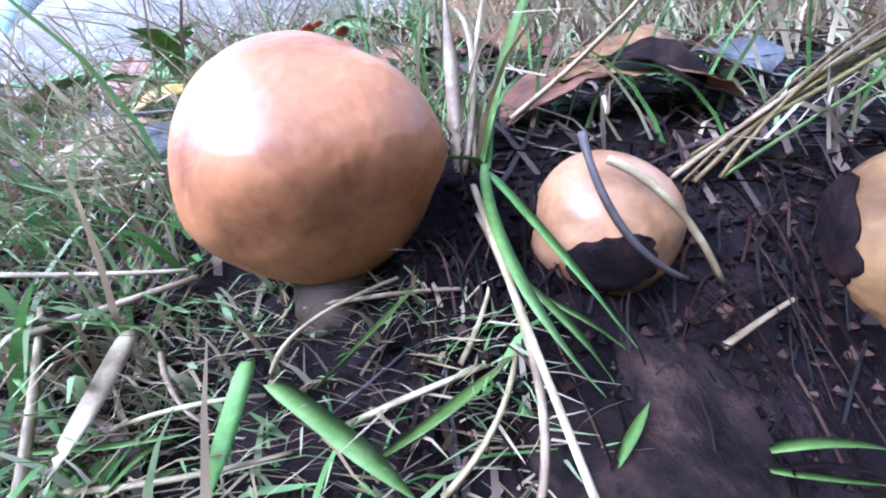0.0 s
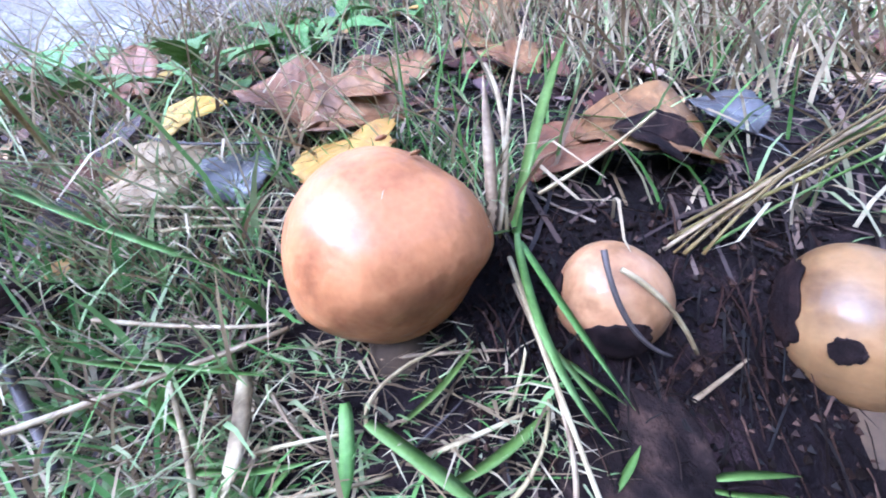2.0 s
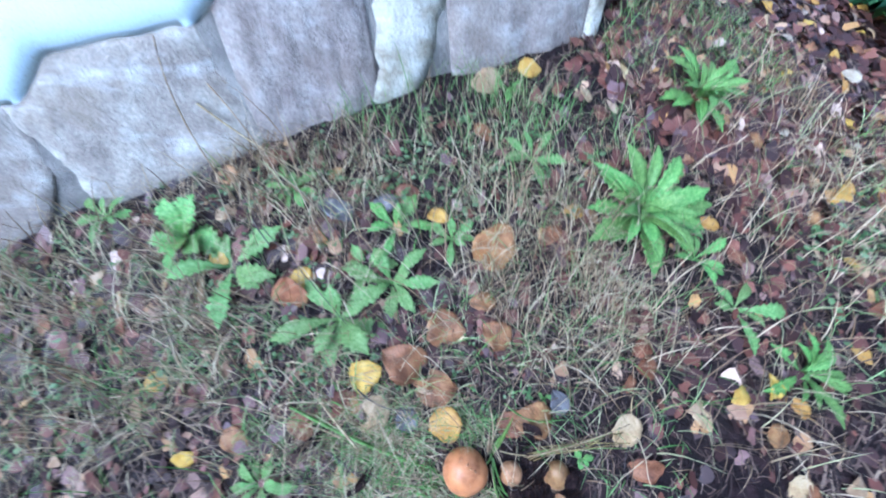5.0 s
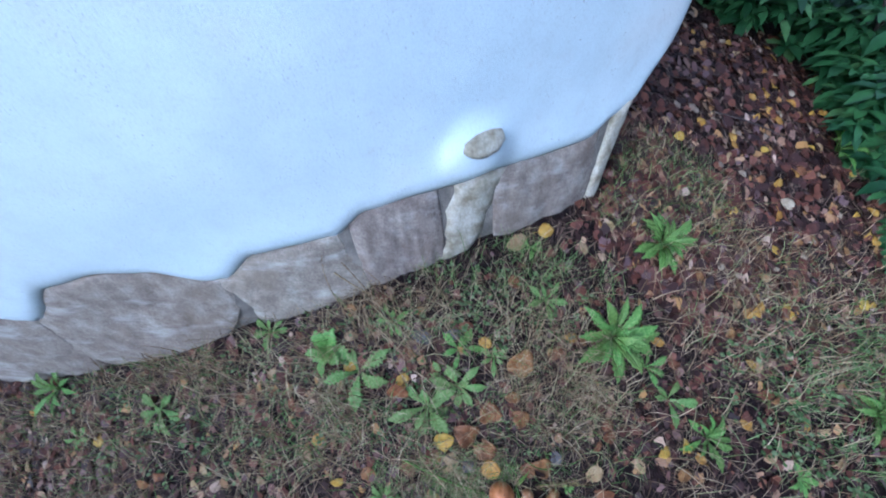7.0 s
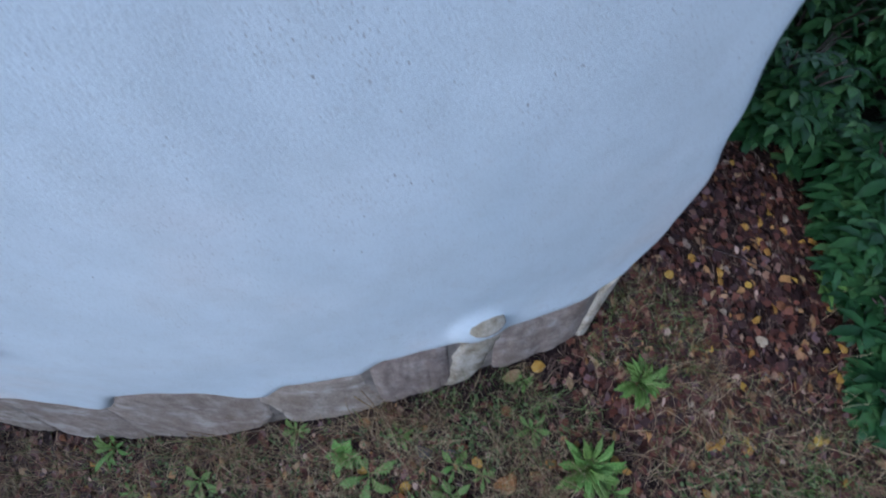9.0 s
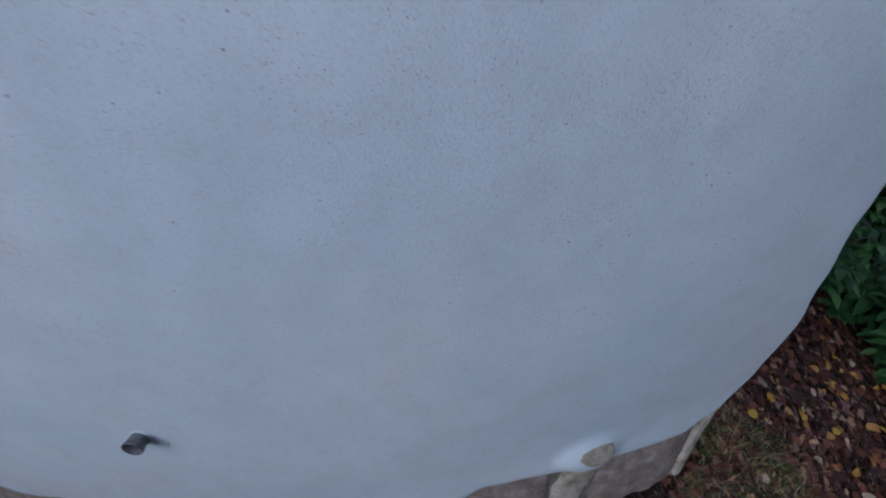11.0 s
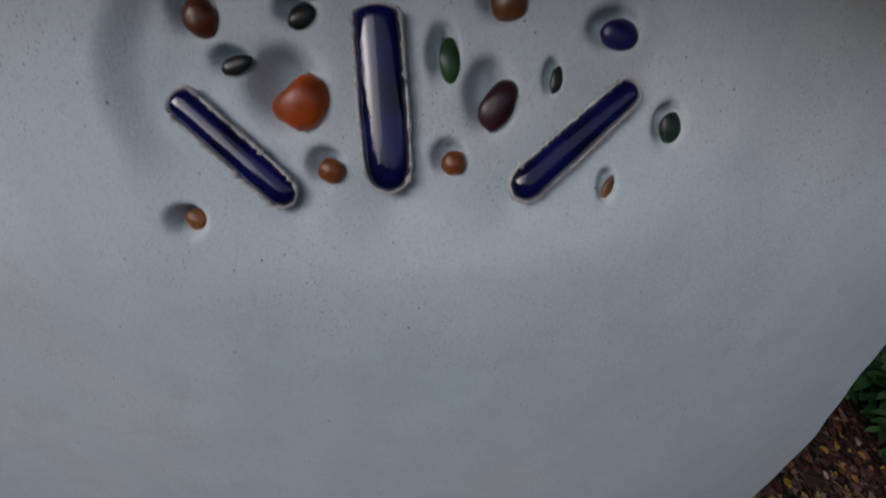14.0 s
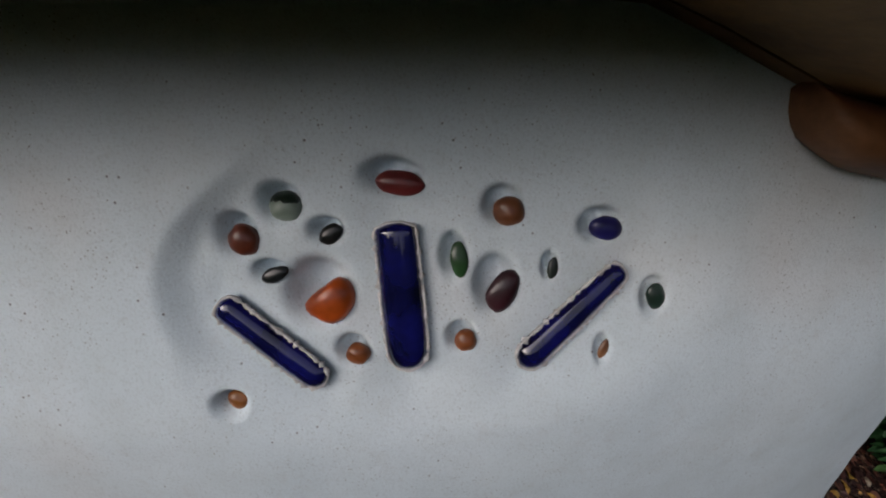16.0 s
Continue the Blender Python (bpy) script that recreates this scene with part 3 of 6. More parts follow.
def build_base():
    """The bare footing under the plaster, and the stones that show in it."""
    n, verts = 90, []
    for i in range(n + 1):
        s = -3.7 + (0.60 + 3.7) * i / n
        foot = wall_at(s, 0.0)
        low = bank(foot.x, foot.y)
        for z, out in ((low - 0.14, 0.012), (low + 0.10, 0.006), (edge_z(s) - 0.02, 0.0), (edge_z(s) + 0.22, -0.02)):
            verts.append(wall_at(s, z, out + 0.004 * nz(s * 8, z * 8, 1)))
    for q in (WD * 0.05 + WN * 0.10, WD * 0.06 + WN * 0.5, WD * 0.06 + WN * 2.0):
        for v in verts[n * 4:n * 4 + 4]:
            verts.append(Vector((v.x + q.x, v.y + q.y, v.z)))
    rows = n + 4
    faces = [(i * 4 + j, (i + 1) * 4 + j, (i + 1) * 4 + j + 1, i * 4 + j + 1) for i in range(rows - 1) for j in range(3)]
    base = tagged(new("wall_base", raw_mesh("wall_base", verts, faces, MORTAR)), "rough grey stone footing under the painted plaster", "wall base", kind="structure")
    th = base.modifiers.new("thickness", "SOLIDIFY")
    th.thickness, th.offset = 0.15, -1
    spans = [(-3.7, -2.95), (-2.94, -2.35), (-2.34, -1.78), (-1.77, -1.24), (-1.27, -0.612), (-0.60, -0.215), (-0.21, 0.055), (0.215, 0.57)]
    for k, (a, b) in enumerate(spans):
        bm = bmesh.new()
        nu, nv, rows_ = 44, 20, []
        for i in range(nu + 1):
            u = i / nu
            col = []
            for j in range(nv + 1):
                v = j / nv
                s = a + (b - a) * u
                lean = (0.10 if k in (3, 5) else 0.02) * (0.5 - v)
                s += lean * (1 - abs(2 * u - 1) * 0.3)
                top = edge_z(s) + 0.006
                belly = 1 - abs(2 * u - 1) ** 3.5
                foot = wall_at(s, 0.0)
                low = bank(foot.x, foot.y) - 0.06 + (0.16 * (1 - belly) if k == 4 else 0.03 * (1 - belly))
                z = low + (top - low) * v
                proud = 0.014 * (1 - abs(2 * u - 1) ** 6) * (1 - abs(2 * v - 1) ** 8) + 0.008 * nz(s * 6, z * 6, k) + 0.005 * nz(s * 19, z * 19, k) + 0.004 * nz(s * 55, z * 55, k)
                col.append(bm.verts.new(wall_at(s, z, 0.004 + proud)))
            rows_.append(col)
        for i in range(nu):
            for j in range(nv):
                bm.faces.new((rows_[i][j], rows_[i + 1][j], rows_[i + 1][j + 1], rows_[i][j + 1]))
        ring = bmesh.ops.extrude_edge_only(bm, edges=[e for e in bm.edges if e.is_boundary])
        for v in [x for x in ring["geom"] if isinstance(x, bmesh.types.BMVert)]:
            v.co += WN * 0.05
        part("stone", bm, STONE, base)
    for s, w, k in ((0.130, 0.070, 0), (0.605, 0.032, 1)):
        bm = bmesh.new()
        rows_ = []
        for i in range(9):
            col = []
            for j in range(11):
                v = j / 10
                ww = w * (0.75 + 0.40 * v + 0.35 * nz(v * 5, i * 0.3, k))
                x = s + ww * (i / 4 - 1) + (0.09 if k == 0 else 0.06) * (v - 0.5)
                foot = wall_at(x, 0.0)
                z = bank(foot.x, foot.y) - 0.03 + (edge_z(x) - bank(foot.x, foot.y) + 0.03) * v
                proud = 0.006 + 0.013 * (1 - (i / 4 - 1) ** 4) + 0.006 * nz(x * 20, z * 20, 4)
                col.append(bm.verts.new(wall_at(x, z, proud)))
            rows_.append(col)
        for i in range(8):
            for j in range(10):
                bm.faces.new((rows_[i][j], rows_[i + 1][j], rows_[i + 1][j + 1], rows_[i][j + 1]))
        ring = bmesh.ops.extrude_edge_only(bm, edges=[e for e in bm.edges if e.is_boundary])
        for v in [x for x in ring["geom"] if isinstance(x, bmesh.types.BMVert)]:
            v.co += WN * 0.05
        part("lime_run", bm, STAIN, base, "pale yellowish lime run on the footing")


build_base()


# ---- things set into the wall ----
def pebble_mesh(kind, a, b, seed, material):
    bm = bmesh.new()
    bmesh.ops.create_icosphere(bm, subdivisions=3, radius=1.0)
    for v in bm.verts:
        c = v.co.copy()
        k = 1 + 0.14 * nz(c.x * 1.3, c.y * 1.3, seed * 3.1 + c.z) + 0.05 * nz(c.x * 3.5, c.y * 3.5, seed * 1.7 + c.z * 3)
        if kind == "wedge":
            d = -0.50 * c.x + 0.86 * c.y
            if d > 0.5:
                c -= Vector((-0.50, 0.86, 0)) * (d - 0.5) * 0.75
            c.x += 0.10 * max(0.0, c.y)
            c.z *= 0.8
        v.co = Vector((c.x * a * k, c.y * b * k, c.z * min(a, b) * (0.55 if kind == "pebble" else 0.75) * k))
    return finish("pebble", bm, material)


STONE_LOOKS = [("celadon green and white glazed pebble set in the plaster", (0.36, 0.46, 0.38)), ("dark red-brown glazed ball set in the plaster", (0.20, 0.045, 0.02)),
               ("small black pebble set in the plaster", (0.012, 0.014, 0.014)), ("small black pebble set in the plaster", (0.012, 0.016, 0.018)),
               ("large orange glazed wedge set in the plaster", (0.62, 0.105, 0.012)), ("small orange-brown pebble set in the plaster", (0.38, 0.11, 0.03)),
               ("small orange pebble set in the plaster", (0.42, 0.15, 0.035)), ("dark red oval pebble set in the plaster", (0.22, 0.03, 0.028)),
               ("narrow green glazed pebble set in the plaster", (0.03, 0.10, 0.03)), ("round brown pebble set in the plaster", (0.26, 0.09, 0.035)),
               ("dark maroon oval pebble set in the plaster", (0.05, 0.014, 0.02)), ("small orange-brown pebble set in the plaster", (0.38, 0.11, 0.03)),
               ("narrow blackish pebble set in the plaster", (0.025, 0.035, 0.03)), ("cobalt blue oval pebble set in the plaster", (0.02, 0.018, 0.16)),
               ("dark green pebble set in the plaster", (0.02, 0.05, 0.035)), ("narrow brown pebble set in the plaster", (0.26, 0.11, 0.045))]
for k, ((kind, s, z, a, b, turn), (label, colour)) in enumerate(zip(STONES, STONE_LOOKS)):
    g = glaze_mat("glaze", colour, 0.38, coat=0.25)
    ob = new("glazed_pebble", pebble_mesh(kind, a * 1.12, b * 1.12, k, g))
    ob.matrix_world = wall_pose(s, z, 0.002 - 0.15 * min(a, b) + 0.006 * nz(s * 2.2, z * 2.2, 5), radians(turn))
    tagged(ob, label, "pebble", "pebbles set in the wall")
    if k == 0:
        bm = bmesh.new()
        bm.from_mesh(ob.data)
        bmesh.ops.delete(bm, geom=[v for v in bm.verts if v.co.y < 0.0035 + 0.0012 * nz(v.co.x * 300, 0)], context="VERTS")
        for v in bm.verts:
            v.co *= 1.03
        bm.faces.ensure_lookup_table()
        part("dark_glaze", bm, glaze_mat("dark_green_glaze", (0.012, 0.03, 0.018), 0.3, coat=0.4), ob, "blackish green upper half")

def bar_radius(u, k, ra, rb):
    start, end = min(1.0, u / (0.045 if k == 1 else 0.07)), min(1.0, (1 - u) / (0.15 if k == 1 else 0.13))
    r = (ra + (rb - ra) * u) * (0.35 + 0.65 * math.sqrt(max(0.0, 1 - (1 - start) ** 2))) * math.sqrt(max(0.004, 1 - (1 - end) ** 2))
    return r * (1 + 0.06 * math.sin(math.pi * u) + 0.03 * nz(u * 5, k * 4.0))


for k, ((s0, z0), (s1, z1), ra, rb) in enumerate(TUBES):
    L = math.hypot(s1 - s0, z1 - z0)
    sm, zm = (s0 + s1) / 2, (z0 + z1) / 2
    bar = thing("glazed_bar", wall_pose(sm, zm, 0.004 + 0.006 * nz(sm * 2.2, zm * 2.2, 5), math.atan2(s1 - s0, z0 - z1)),
                ("slanting cobalt blue glazed ceramic bar set in the plaster", "broad upright cobalt blue glazed ceramic bar set in the plaster",
                 "tapered slanting cobalt blue glazed ceramic bar set in the plaster")[k], "ceramic bar", "ceramic bars set in the wall")
    bm = bmesh.new()
    nu, nv, rings = 34, 20, []
    for i in range(nu + 1):
        u = i / nu
        y, r = (u - 0.5) * L, bar_radius(u, k, ra, rb)
        rings.append([bm.verts.new((r * math.cos(j * math.tau / nv) * (1 + 0.03 * nz(u * 20, j, k)), -y, r * (0.62 if k == 1 else 0.75) * math.sin(j * math.tau / nv))) for j in range(nv)])
    for p, q in zip(rings, rings[1:]):
        for j in range(nv):
            bm.faces.new((p[j], p[(j + 1) % nv], q[(j + 1) % nv], q[j]))
    bm.faces.new(rings[0])
    bm.faces.new(rings[-1])
    part("glaze_body", bm, BLUE_GLAZE, bar)
    bm = bmesh.new()
    us = [i / 40 for i in range(41)]
    line = [Vector(((bar_radius(u, k, ra, rb) + 0.0012) * sg, (0.5 - u) * L, 0.0)) for sg, seq in ((-1, us), (1, us[::-1])) for u in seq]
    n, rings = len(line), []
    for i, p in enumerate(line):
        t = (line[(i + 1) % n] - line[i - 1]).normalized()
        out = Vector((t.y, -t.x, 0))
        w = 0.0042 * max(0.15, 0.6 + 1.6 * nz(i * 0.9, k * 9.0))
        rings.append([bm.verts.new(p + out * w * math.cos(j * math.tau / 6) + Vector((0, 0, w * 1.3 * math.sin(j * math.tau / 6) + 0.0035))) for j in range(6)])
    for i in range(n):
        p, q = rings[i], rings[(i + 1) % n]
        for j in range(6):
            bm.faces.new((p[j], p[(j + 1) % 6], q[(j + 1) % 6], q[j]))
    part("chipped_rim", bm, LIME, bar, "chipped pale lime rim")

# stone tip that shows through the plaster boss
bm = bmesh.new()
bmesh.ops.create_icosphere(bm, subdivisions=3, radius=1.0)
for v in bm.verts:
    k = 1 + 0.08 * nz(*(v.co * 2.5))
    v.co = Vector((v.co.x * 0.062 * k, v.co.y * 0.040 * k, v.co.z * 0.018 * k))
ob = new("embedded_stone", finish("embedded_stone", bm, STAIN))
ob.matrix_world = wall_pose(0.160, 0.700, 0.040, radians(6)) @ pose(0, 0, 0, -38)
tagged(ob, "grey stone tip showing through a plaster boss", "stone")

# short pipe through the plaster
pipe = thing("drain_pipe", wall_pose(-1.06, 0.930, 0.022) @ Matrix.Scale(0.85, 4), "short dark metal drain pipe through the wall", "pipe")
bm = bmesh.new()
prof = [(0.0265, -0.05), (0.0265, 0.032), (0.029, 0.033), (0.029, 0.040), (0.0235, 0.041), (0.0225, -0.03), (0.0005, -0.031)]
rings = [[bm.verts.new((r * math.cos(j * math.tau / 24), r * math.sin(j * math.tau / 24), h)) for j in range(24)] for r, h in prof]
for p, q in zip(rings, rings[1:]):
    for j in range(24):
        bm.faces.new((p[j], p[(j + 1) % 24], q[(j + 1) % 24], q[j]))
o = part("spout", bm, METAL, pipe)
o.matrix_basis = pose(0, 0, 0, -6, 4)
bm = bmesh.new()
rings = [[bm.verts.new((r * math.cos(j * math.tau / 24), r * math.sin(j * math.tau / 24), h)) for j in range(24)] for r, h in ((0.029, -0.012), (0.028, 0.003), (0.0245, 0.005), (0.0245, -0.012))]
for p, q in zip(rings, rings[1:]):
    for j in range(24):
        bm.faces.new((p[j], p[(j + 1) % 24], q[(j + 1) % 24], q[j]))
part("collar", bm, PLASTER, pipe, "plaster collar")


# ---- timber eave over the wall ----
SOFFIT = [(-3.7, 2.47), (-0.44, 2.448), (-0.298, 2.446), (-0.215, 2.416), (-0.135, 2.386), (-0.049, 2.347), (-0.03, 2.34), (0.216, 2.29), (0.6, 2.25), (2.2, 2.15)]


def soffit_z(s):
    for (a, za), (b, zb) in zip(SOFFIT, SOFFIT[1:]):
        if a <= s <= b:
            return za + (zb - za) * (s - a) / (b - a)
    return SOFFIT[-1][1]


eave = thing("timber_eave", pose(0, 0, 0), "brown timber eave over the plaster wall", "eave")
for k in range(4):
    o0, o1 = -0.30 + 0.185 * k, -0.30 + 0.185 * (k + 1) - 0.006
    bm = bmesh.new()
    rows_ = []
    for i in range(61):
        s = -3.7 + 5.9 * (i / 30 * 0.55 if i <= 30 else 0.55 + (i - 30) / 30 * 0.45)
        row = []
        for o_, dz in ((o0, 0.0), (o1, 0.0), (o1, 0.045), (o0, 0.045)):
            p = wall_at(s, soffit_z(s) + 0.06 * max(o_, -0.1) + dz + 0.004 * nz(s * 3, k * 2.0), o_)
            row.append(bm.verts.new(p))
        rows_.append(row)
    for p, q in zip(rows_, rows_[1:]):
        for j in range(4):
            bm.faces.new((p[j], p[(j + 1) % 4], q[(j + 1) % 4], q[j]))
    bm.faces.new(rows_[0])
    bm.faces.new(rows_[-1])
    part("plank", bm, WOOD, eave, smooth=False)
bm = bmesh.new()
rows_ = []
for i in range(25):
    s = -0.05 + 2.1 * (i / 24) ** 2.2
    e = min(1.0, (i + 0.5) / 6) ** 0.5
    top = soffit_z(s) + 0.01
    low = top - 0.01 - 0.085 * e
    zc, h = (top + low) / 2, (top - low) / 2
    row = []
    for j in range(12):
        g = j * math.tau / 12
        row.append(bm.verts.new(wall_at(s, zc + h * math.sin(g) * (1 - 0.2 * abs(math.cos(g))), 0.05 + 0.075 * e * math.cos(g) + 0.004 * nz(s * 5, j))))
    rows_.append(row)
for p, q in zip(rows_, rows_[1:]):
    for j in range(12):
        bm.faces.new((p[j], p[(j + 1) % 12], q[(j + 1) % 12], q[j]))
bm.faces.new(rows_[0])
bm.faces.new(rows_[-1])
part("beam", bm, WOOD, eave, "rounded beam end against the plaster")


# ---- the rest of the building, plain ----
def slab(name, corners, z0, z1, material, label, category):
    bm = bmesh.new()
    low = [bm.verts.new((x, y, z0)) for x, y in corners]
    top = [bm.verts.new((x, y, z1)) for x, y in corners]
    n = len(corners)
    for i in range(n):
        bm.faces.new((low[i], low[(i + 1) % n], top[(i + 1) % n], top[i]))
    bm.faces.new(low)
    bm.faces.new(top)
    bmesh.ops.recalc_face_normals(bm, faces=bm.faces)
    return tagged(new(name, finish(name, bm, material)), label, category, kind="structure")


def plan(s, o):
    p = WD * s + WN * o
    return (p.x, p.y)


slab("wall_west", [plan(-3.72, 1.15), plan(-3.52, 1.15), plan(-3.52, 3.6), plan(-3.72, 3.6)], -0.8, 3.1, PLASTER, "pale blue plaster side wall", "wall")
slab("wall_back", [plan(-3.52, 3.4), plan(0.75, 3.4), plan(0.75, 3.6), plan(-3.52, 3.6)], -0.8, 3.1, PLASTER, "pale blue plaster back wall", "wall")
slab("roof", [plan(-3.95, 0.35), plan(2.2, 0.5), plan(2.2, 3.9), plan(-3.95, 3.9)], 3.12, 3.24, WOOD, "brown boarded roof over the building", "roof")


# ---- mushrooms ----
def cap_bm(r, h, rim, seed, rough=0.05, lip=0.0):
    """A full domed cap, rounded in under its rim, uneven, with a raised lip on one side."""
    bm = bmesh.new()
    bmesh.ops.create_uvsphere(bm, u_segments=44, v_segments=30, radius=1.0)
    for v in bm.verts:
        c = v.co.copy()
        d = 1 + rough * nz(c.x * 1.5, c.y * 1.5, seed + c.z * 1.5) + 0.15 * rough * nz(c.x * 4, c.y * 4, seed + c.z * 4)
        side = max(0.0, c.x * 0.96 + c.y * -0.2)
        d += lip * smoothstep(0.72, 0.98, side) * smoothstep(0.75, 0.3, abs(c.z - 0.1))
        z = c.z * h if c.z > 0 else -rim * (-c.z) ** 1.1
        k = 1.0 if c.z > 0 else 1.0 - 0.12 * c.z * c.z
        flare = 1 + 0.02 * smoothstep(0.6, 0.0, abs(c.z))
        v.co = Vector((c.x * r * d * k * flare, c.y * r * d * k * flare, z * d))
    return bm


def mushroom(m, label, r, h, cap_material, seed, stem_r, stem_low, lip=0.0, under=0.55, lean=(0, 0)):
    t = thing("mushroom", m, label, "mushroom", "mushrooms in the grass")
    cap = part("cap", cap_bm(r, h, under * r, seed, 0.03, lip), cap_material, t)
    cap.matrix_basis = pose(0, 0, 0, lean[0], lean[1])
    bm = bmesh.new()
    rings = []
    for i in range(8):
        z = -0.002 + (stem_low + 0.002) * i / 7
        q = stem_r * (0.92 + 0.25 * (i / 7) ** 2)
        rings.append([bm.verts.new((q * math.cos(j * math.tau / 16) * (1 + 0.06 * nz(j, i)), q * math.sin(j * math.tau / 16), z)) for j in range(16)])
    for p, q in zip(rings, rings[1:]):
        for j in range(16):
            bm.faces.new((p[j], p[(j + 1) % 16], q[(j + 1) % 16], q[j]))
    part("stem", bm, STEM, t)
    return t


big = mushroom(pose(0.2190, -0.3387, -0.0300, 0, 0, 0), "large wet orange-brown domed mushroom in the grass", 0.0356, 0.0400, CAP1, 3, 0.012, -0.050, lip=0.10, under=0.86, lean=(4, -12))
for x, y, z, s in ((0.0148, 0.0025, 0.0402, 0.0022), (0.0259, -0.005, 0.0312, 0.0020), (0.0198, -0.0025, 0.0371, 0.0014)):
    bm = bmesh.new()
    bmesh.ops.create_icosphere(bm, subdivisions=2, radius=1.0)
    for v in bm.verts:
        v.co = Vector((x, y, z - 0.0006)) + Vector((v.co.x * s, v.co.y * s, v.co.z * s * 0.4)) * (1 + 0.2 * nz(*(v.co * 3)))
    crumb = part("crumb", bm, RUST, big, "orange-brown crumb stuck to the cap")
    crumb.matrix_basis = pose(0, 0, 0, 6, -15)
small = mushroom(pose(0.2974, -0.3284, -0.054, -6, -6, 40), "small tan mushroom cap breaking through dark soil", 0.0195, 0.0225, CAP2, 11, 0.008, -0.028, under=0.95)
third = mushroom(pose(0.3777, -0.3188, -0.071, -10, 10, 70), "ochre mushroom with a black leaf stuck to its cap", 0.0226, 0.0310, CAP3, 21, 0.009, -0.042, under=1.15)


def patch(parent, axis, r, h, w, l, seed, material, name, label):
    """A wet scrap that clings to a cap."""
    bm = bmesh.new()
    n = 10
    t = Vector(axis).normalized()
    u = t.cross(Vector((0.2, 0.1, 1))).normalized()
    v = t.cross(u)
    rows_ = []
    for i in range(n + 1):
        row = []
        for j in range(n + 1):
            a, b = 2 * i / n - 1, 2 * j / n - 1
            k = 1 + 0.25 * nz(a * 2, b * 2, seed)
            d = (t + u * a * w * k * math.sqrt(1 - b * b * 0.45) + v * b * l * k * math.sqrt(1 - a * a * 0.45)).normalized()
            row.append(bm.verts.new(Vector((d.x * r, d.y * r, d.z * h)) * (1.05 + 0.05 * nz(a * 4, b * 4, seed + 2))))
        rows_.append(row)
    for i in range(n):
        for j in range(n):
            bm.faces.new((rows_[i][j], rows_[i + 1][j], rows_[i + 1][j + 1], rows_[i][j + 1]))
    ob = part(name, bm, material, parent, label)
    k = ob.modifiers.new("thickness", "SOLIDIFY")
    k.thickness = 0.0008
    return ob


patch(third, (-0.35, 0.75, 0.45), 0.0228, 0.0310, 0.28, 0.60, 2, ROT, "stuck_leaf", "black wet leaf scrap")
patch(third, (-0.80, 0.30, 0.0), 0.0228, 0.0310, 0.18, 0.13, 7, ROT, "stuck_leaf", "black wet leaf scrap")
patch(small, (-0.95, 0.6, 0.5), 0.0195, 0.0225, 0.25, 0.3, 3, ROT, "soil_crust", "dark soil crust")
patch(small, (-0.80, -0.70, -0.28), 0.0198, 0.0225, 0.55, 0.30, 5, ROT, "soil_crust", "dark soil crust")


# ---- fallen leaves ----
def leaf_bm(length, width, seed, arch=0.25, cup=0.2, teeth=0.05, bite=0.0, nu=14, nv=8, crinkle=0.05):
    """A fallen leaf: toothed outline, arched along its rib and cupped across it, with a thickness."""
    bm = bmesh.new()
    top, low = [], []
    for i in range(nu + 1):
        u = i / nu
        w = width * 0.5 * (math.sin(math.pi * min(1, u ** 0.82)) ** 0.62 if 0 < u < 1 else 0.04)
        w *= 1 + teeth * (1 if i % 2 else -1) * (0.6 + 0.8 * nz(u * 9, seed * 2.3))
        a, b = [], []
        for j in range(nv + 1):
            v = 2 * j / nv - 1
            k = w * (1 - bite * smoothstep(0.35, 0.6, u) * smoothstep(0.95, 0.7, u)) if v > 0 else w
            k *= 1 + 0.20 * nz(u * 4.5, seed * 1.7 + (3 if v > 0 else 0)) + 0.09 * nz(u * 14, seed + (5 if v > 0 else 0))
            x, y = v * k + 0.05 * width * nz(u * 2, seed * 0.7), (u - 0.5) * length * (1 + 0.10 * nz(v * 1.6, seed + 8.0))
            z = -arch * length * (2 * u - 1) ** 2 * 0.5 + cup * abs(v) * k + crinkle * length * nz(u * 4, v * 2.2, seed) + 0.025 * length * nz(u * 11, v * 6, seed + 4)
            a.append(bm.verts.new((x, y, z)))
            b.append(bm.verts.new((x, y, z - 0.0005)))
        top.append(a)
        low.append(b)
    for i in range(nu):
        for j in range(nv):
            bm.faces.new((top[i][j], top[i][j + 1], top[i + 1][j + 1], top[i + 1][j]))
            bm.faces.new((low[i][j], low[i + 1][j], low[i + 1][j + 1], low[i][j + 1]))
        bm.faces.new((top[i][0], top[i + 1][0], low[i + 1][0], low[i][0]))
        bm.faces.new((top[i][nv], low[i][nv], low[i + 1][nv], top[i + 1][nv]))
    for e in (0, nu):
        for j in range(nv):
            bm.faces.new((top[e][j], low[e][j], low[e][j + 1], top[e][j + 1]))
    zs = [top[i][nv // 2].co.copy() for i in range(nu + 1)]
    return bm, zs


def leaf(m, material, label, length=0.055, width=0.045, seed=0, rib=True, group="fallen leaves", **kw):
    t = thing("fallen_leaf", m, label, "leaf", group)
    bm, spine = leaf_bm(length, width, seed, **kw)
    part("blade", bm, material, t)
    if rib:
        bm = bmesh.new()
        tube(bm, [p + Vector((0, 0, 0.0002)) for p in spine], length * 0.014, length * 0.006, 5)
        part("midrib", bm, material, t)
    bm = bmesh.new()
    s = spine[0]
    tube(bm, bend(s, s + Vector((0.1 * length, -0.2 * length, 0)), s + Vector((0.05 * length, -0.42 * length, -0.08 * length)), 6), length * 0.014, length * 0.011, 5)
    part("stalk", bm, material, t)
    return t


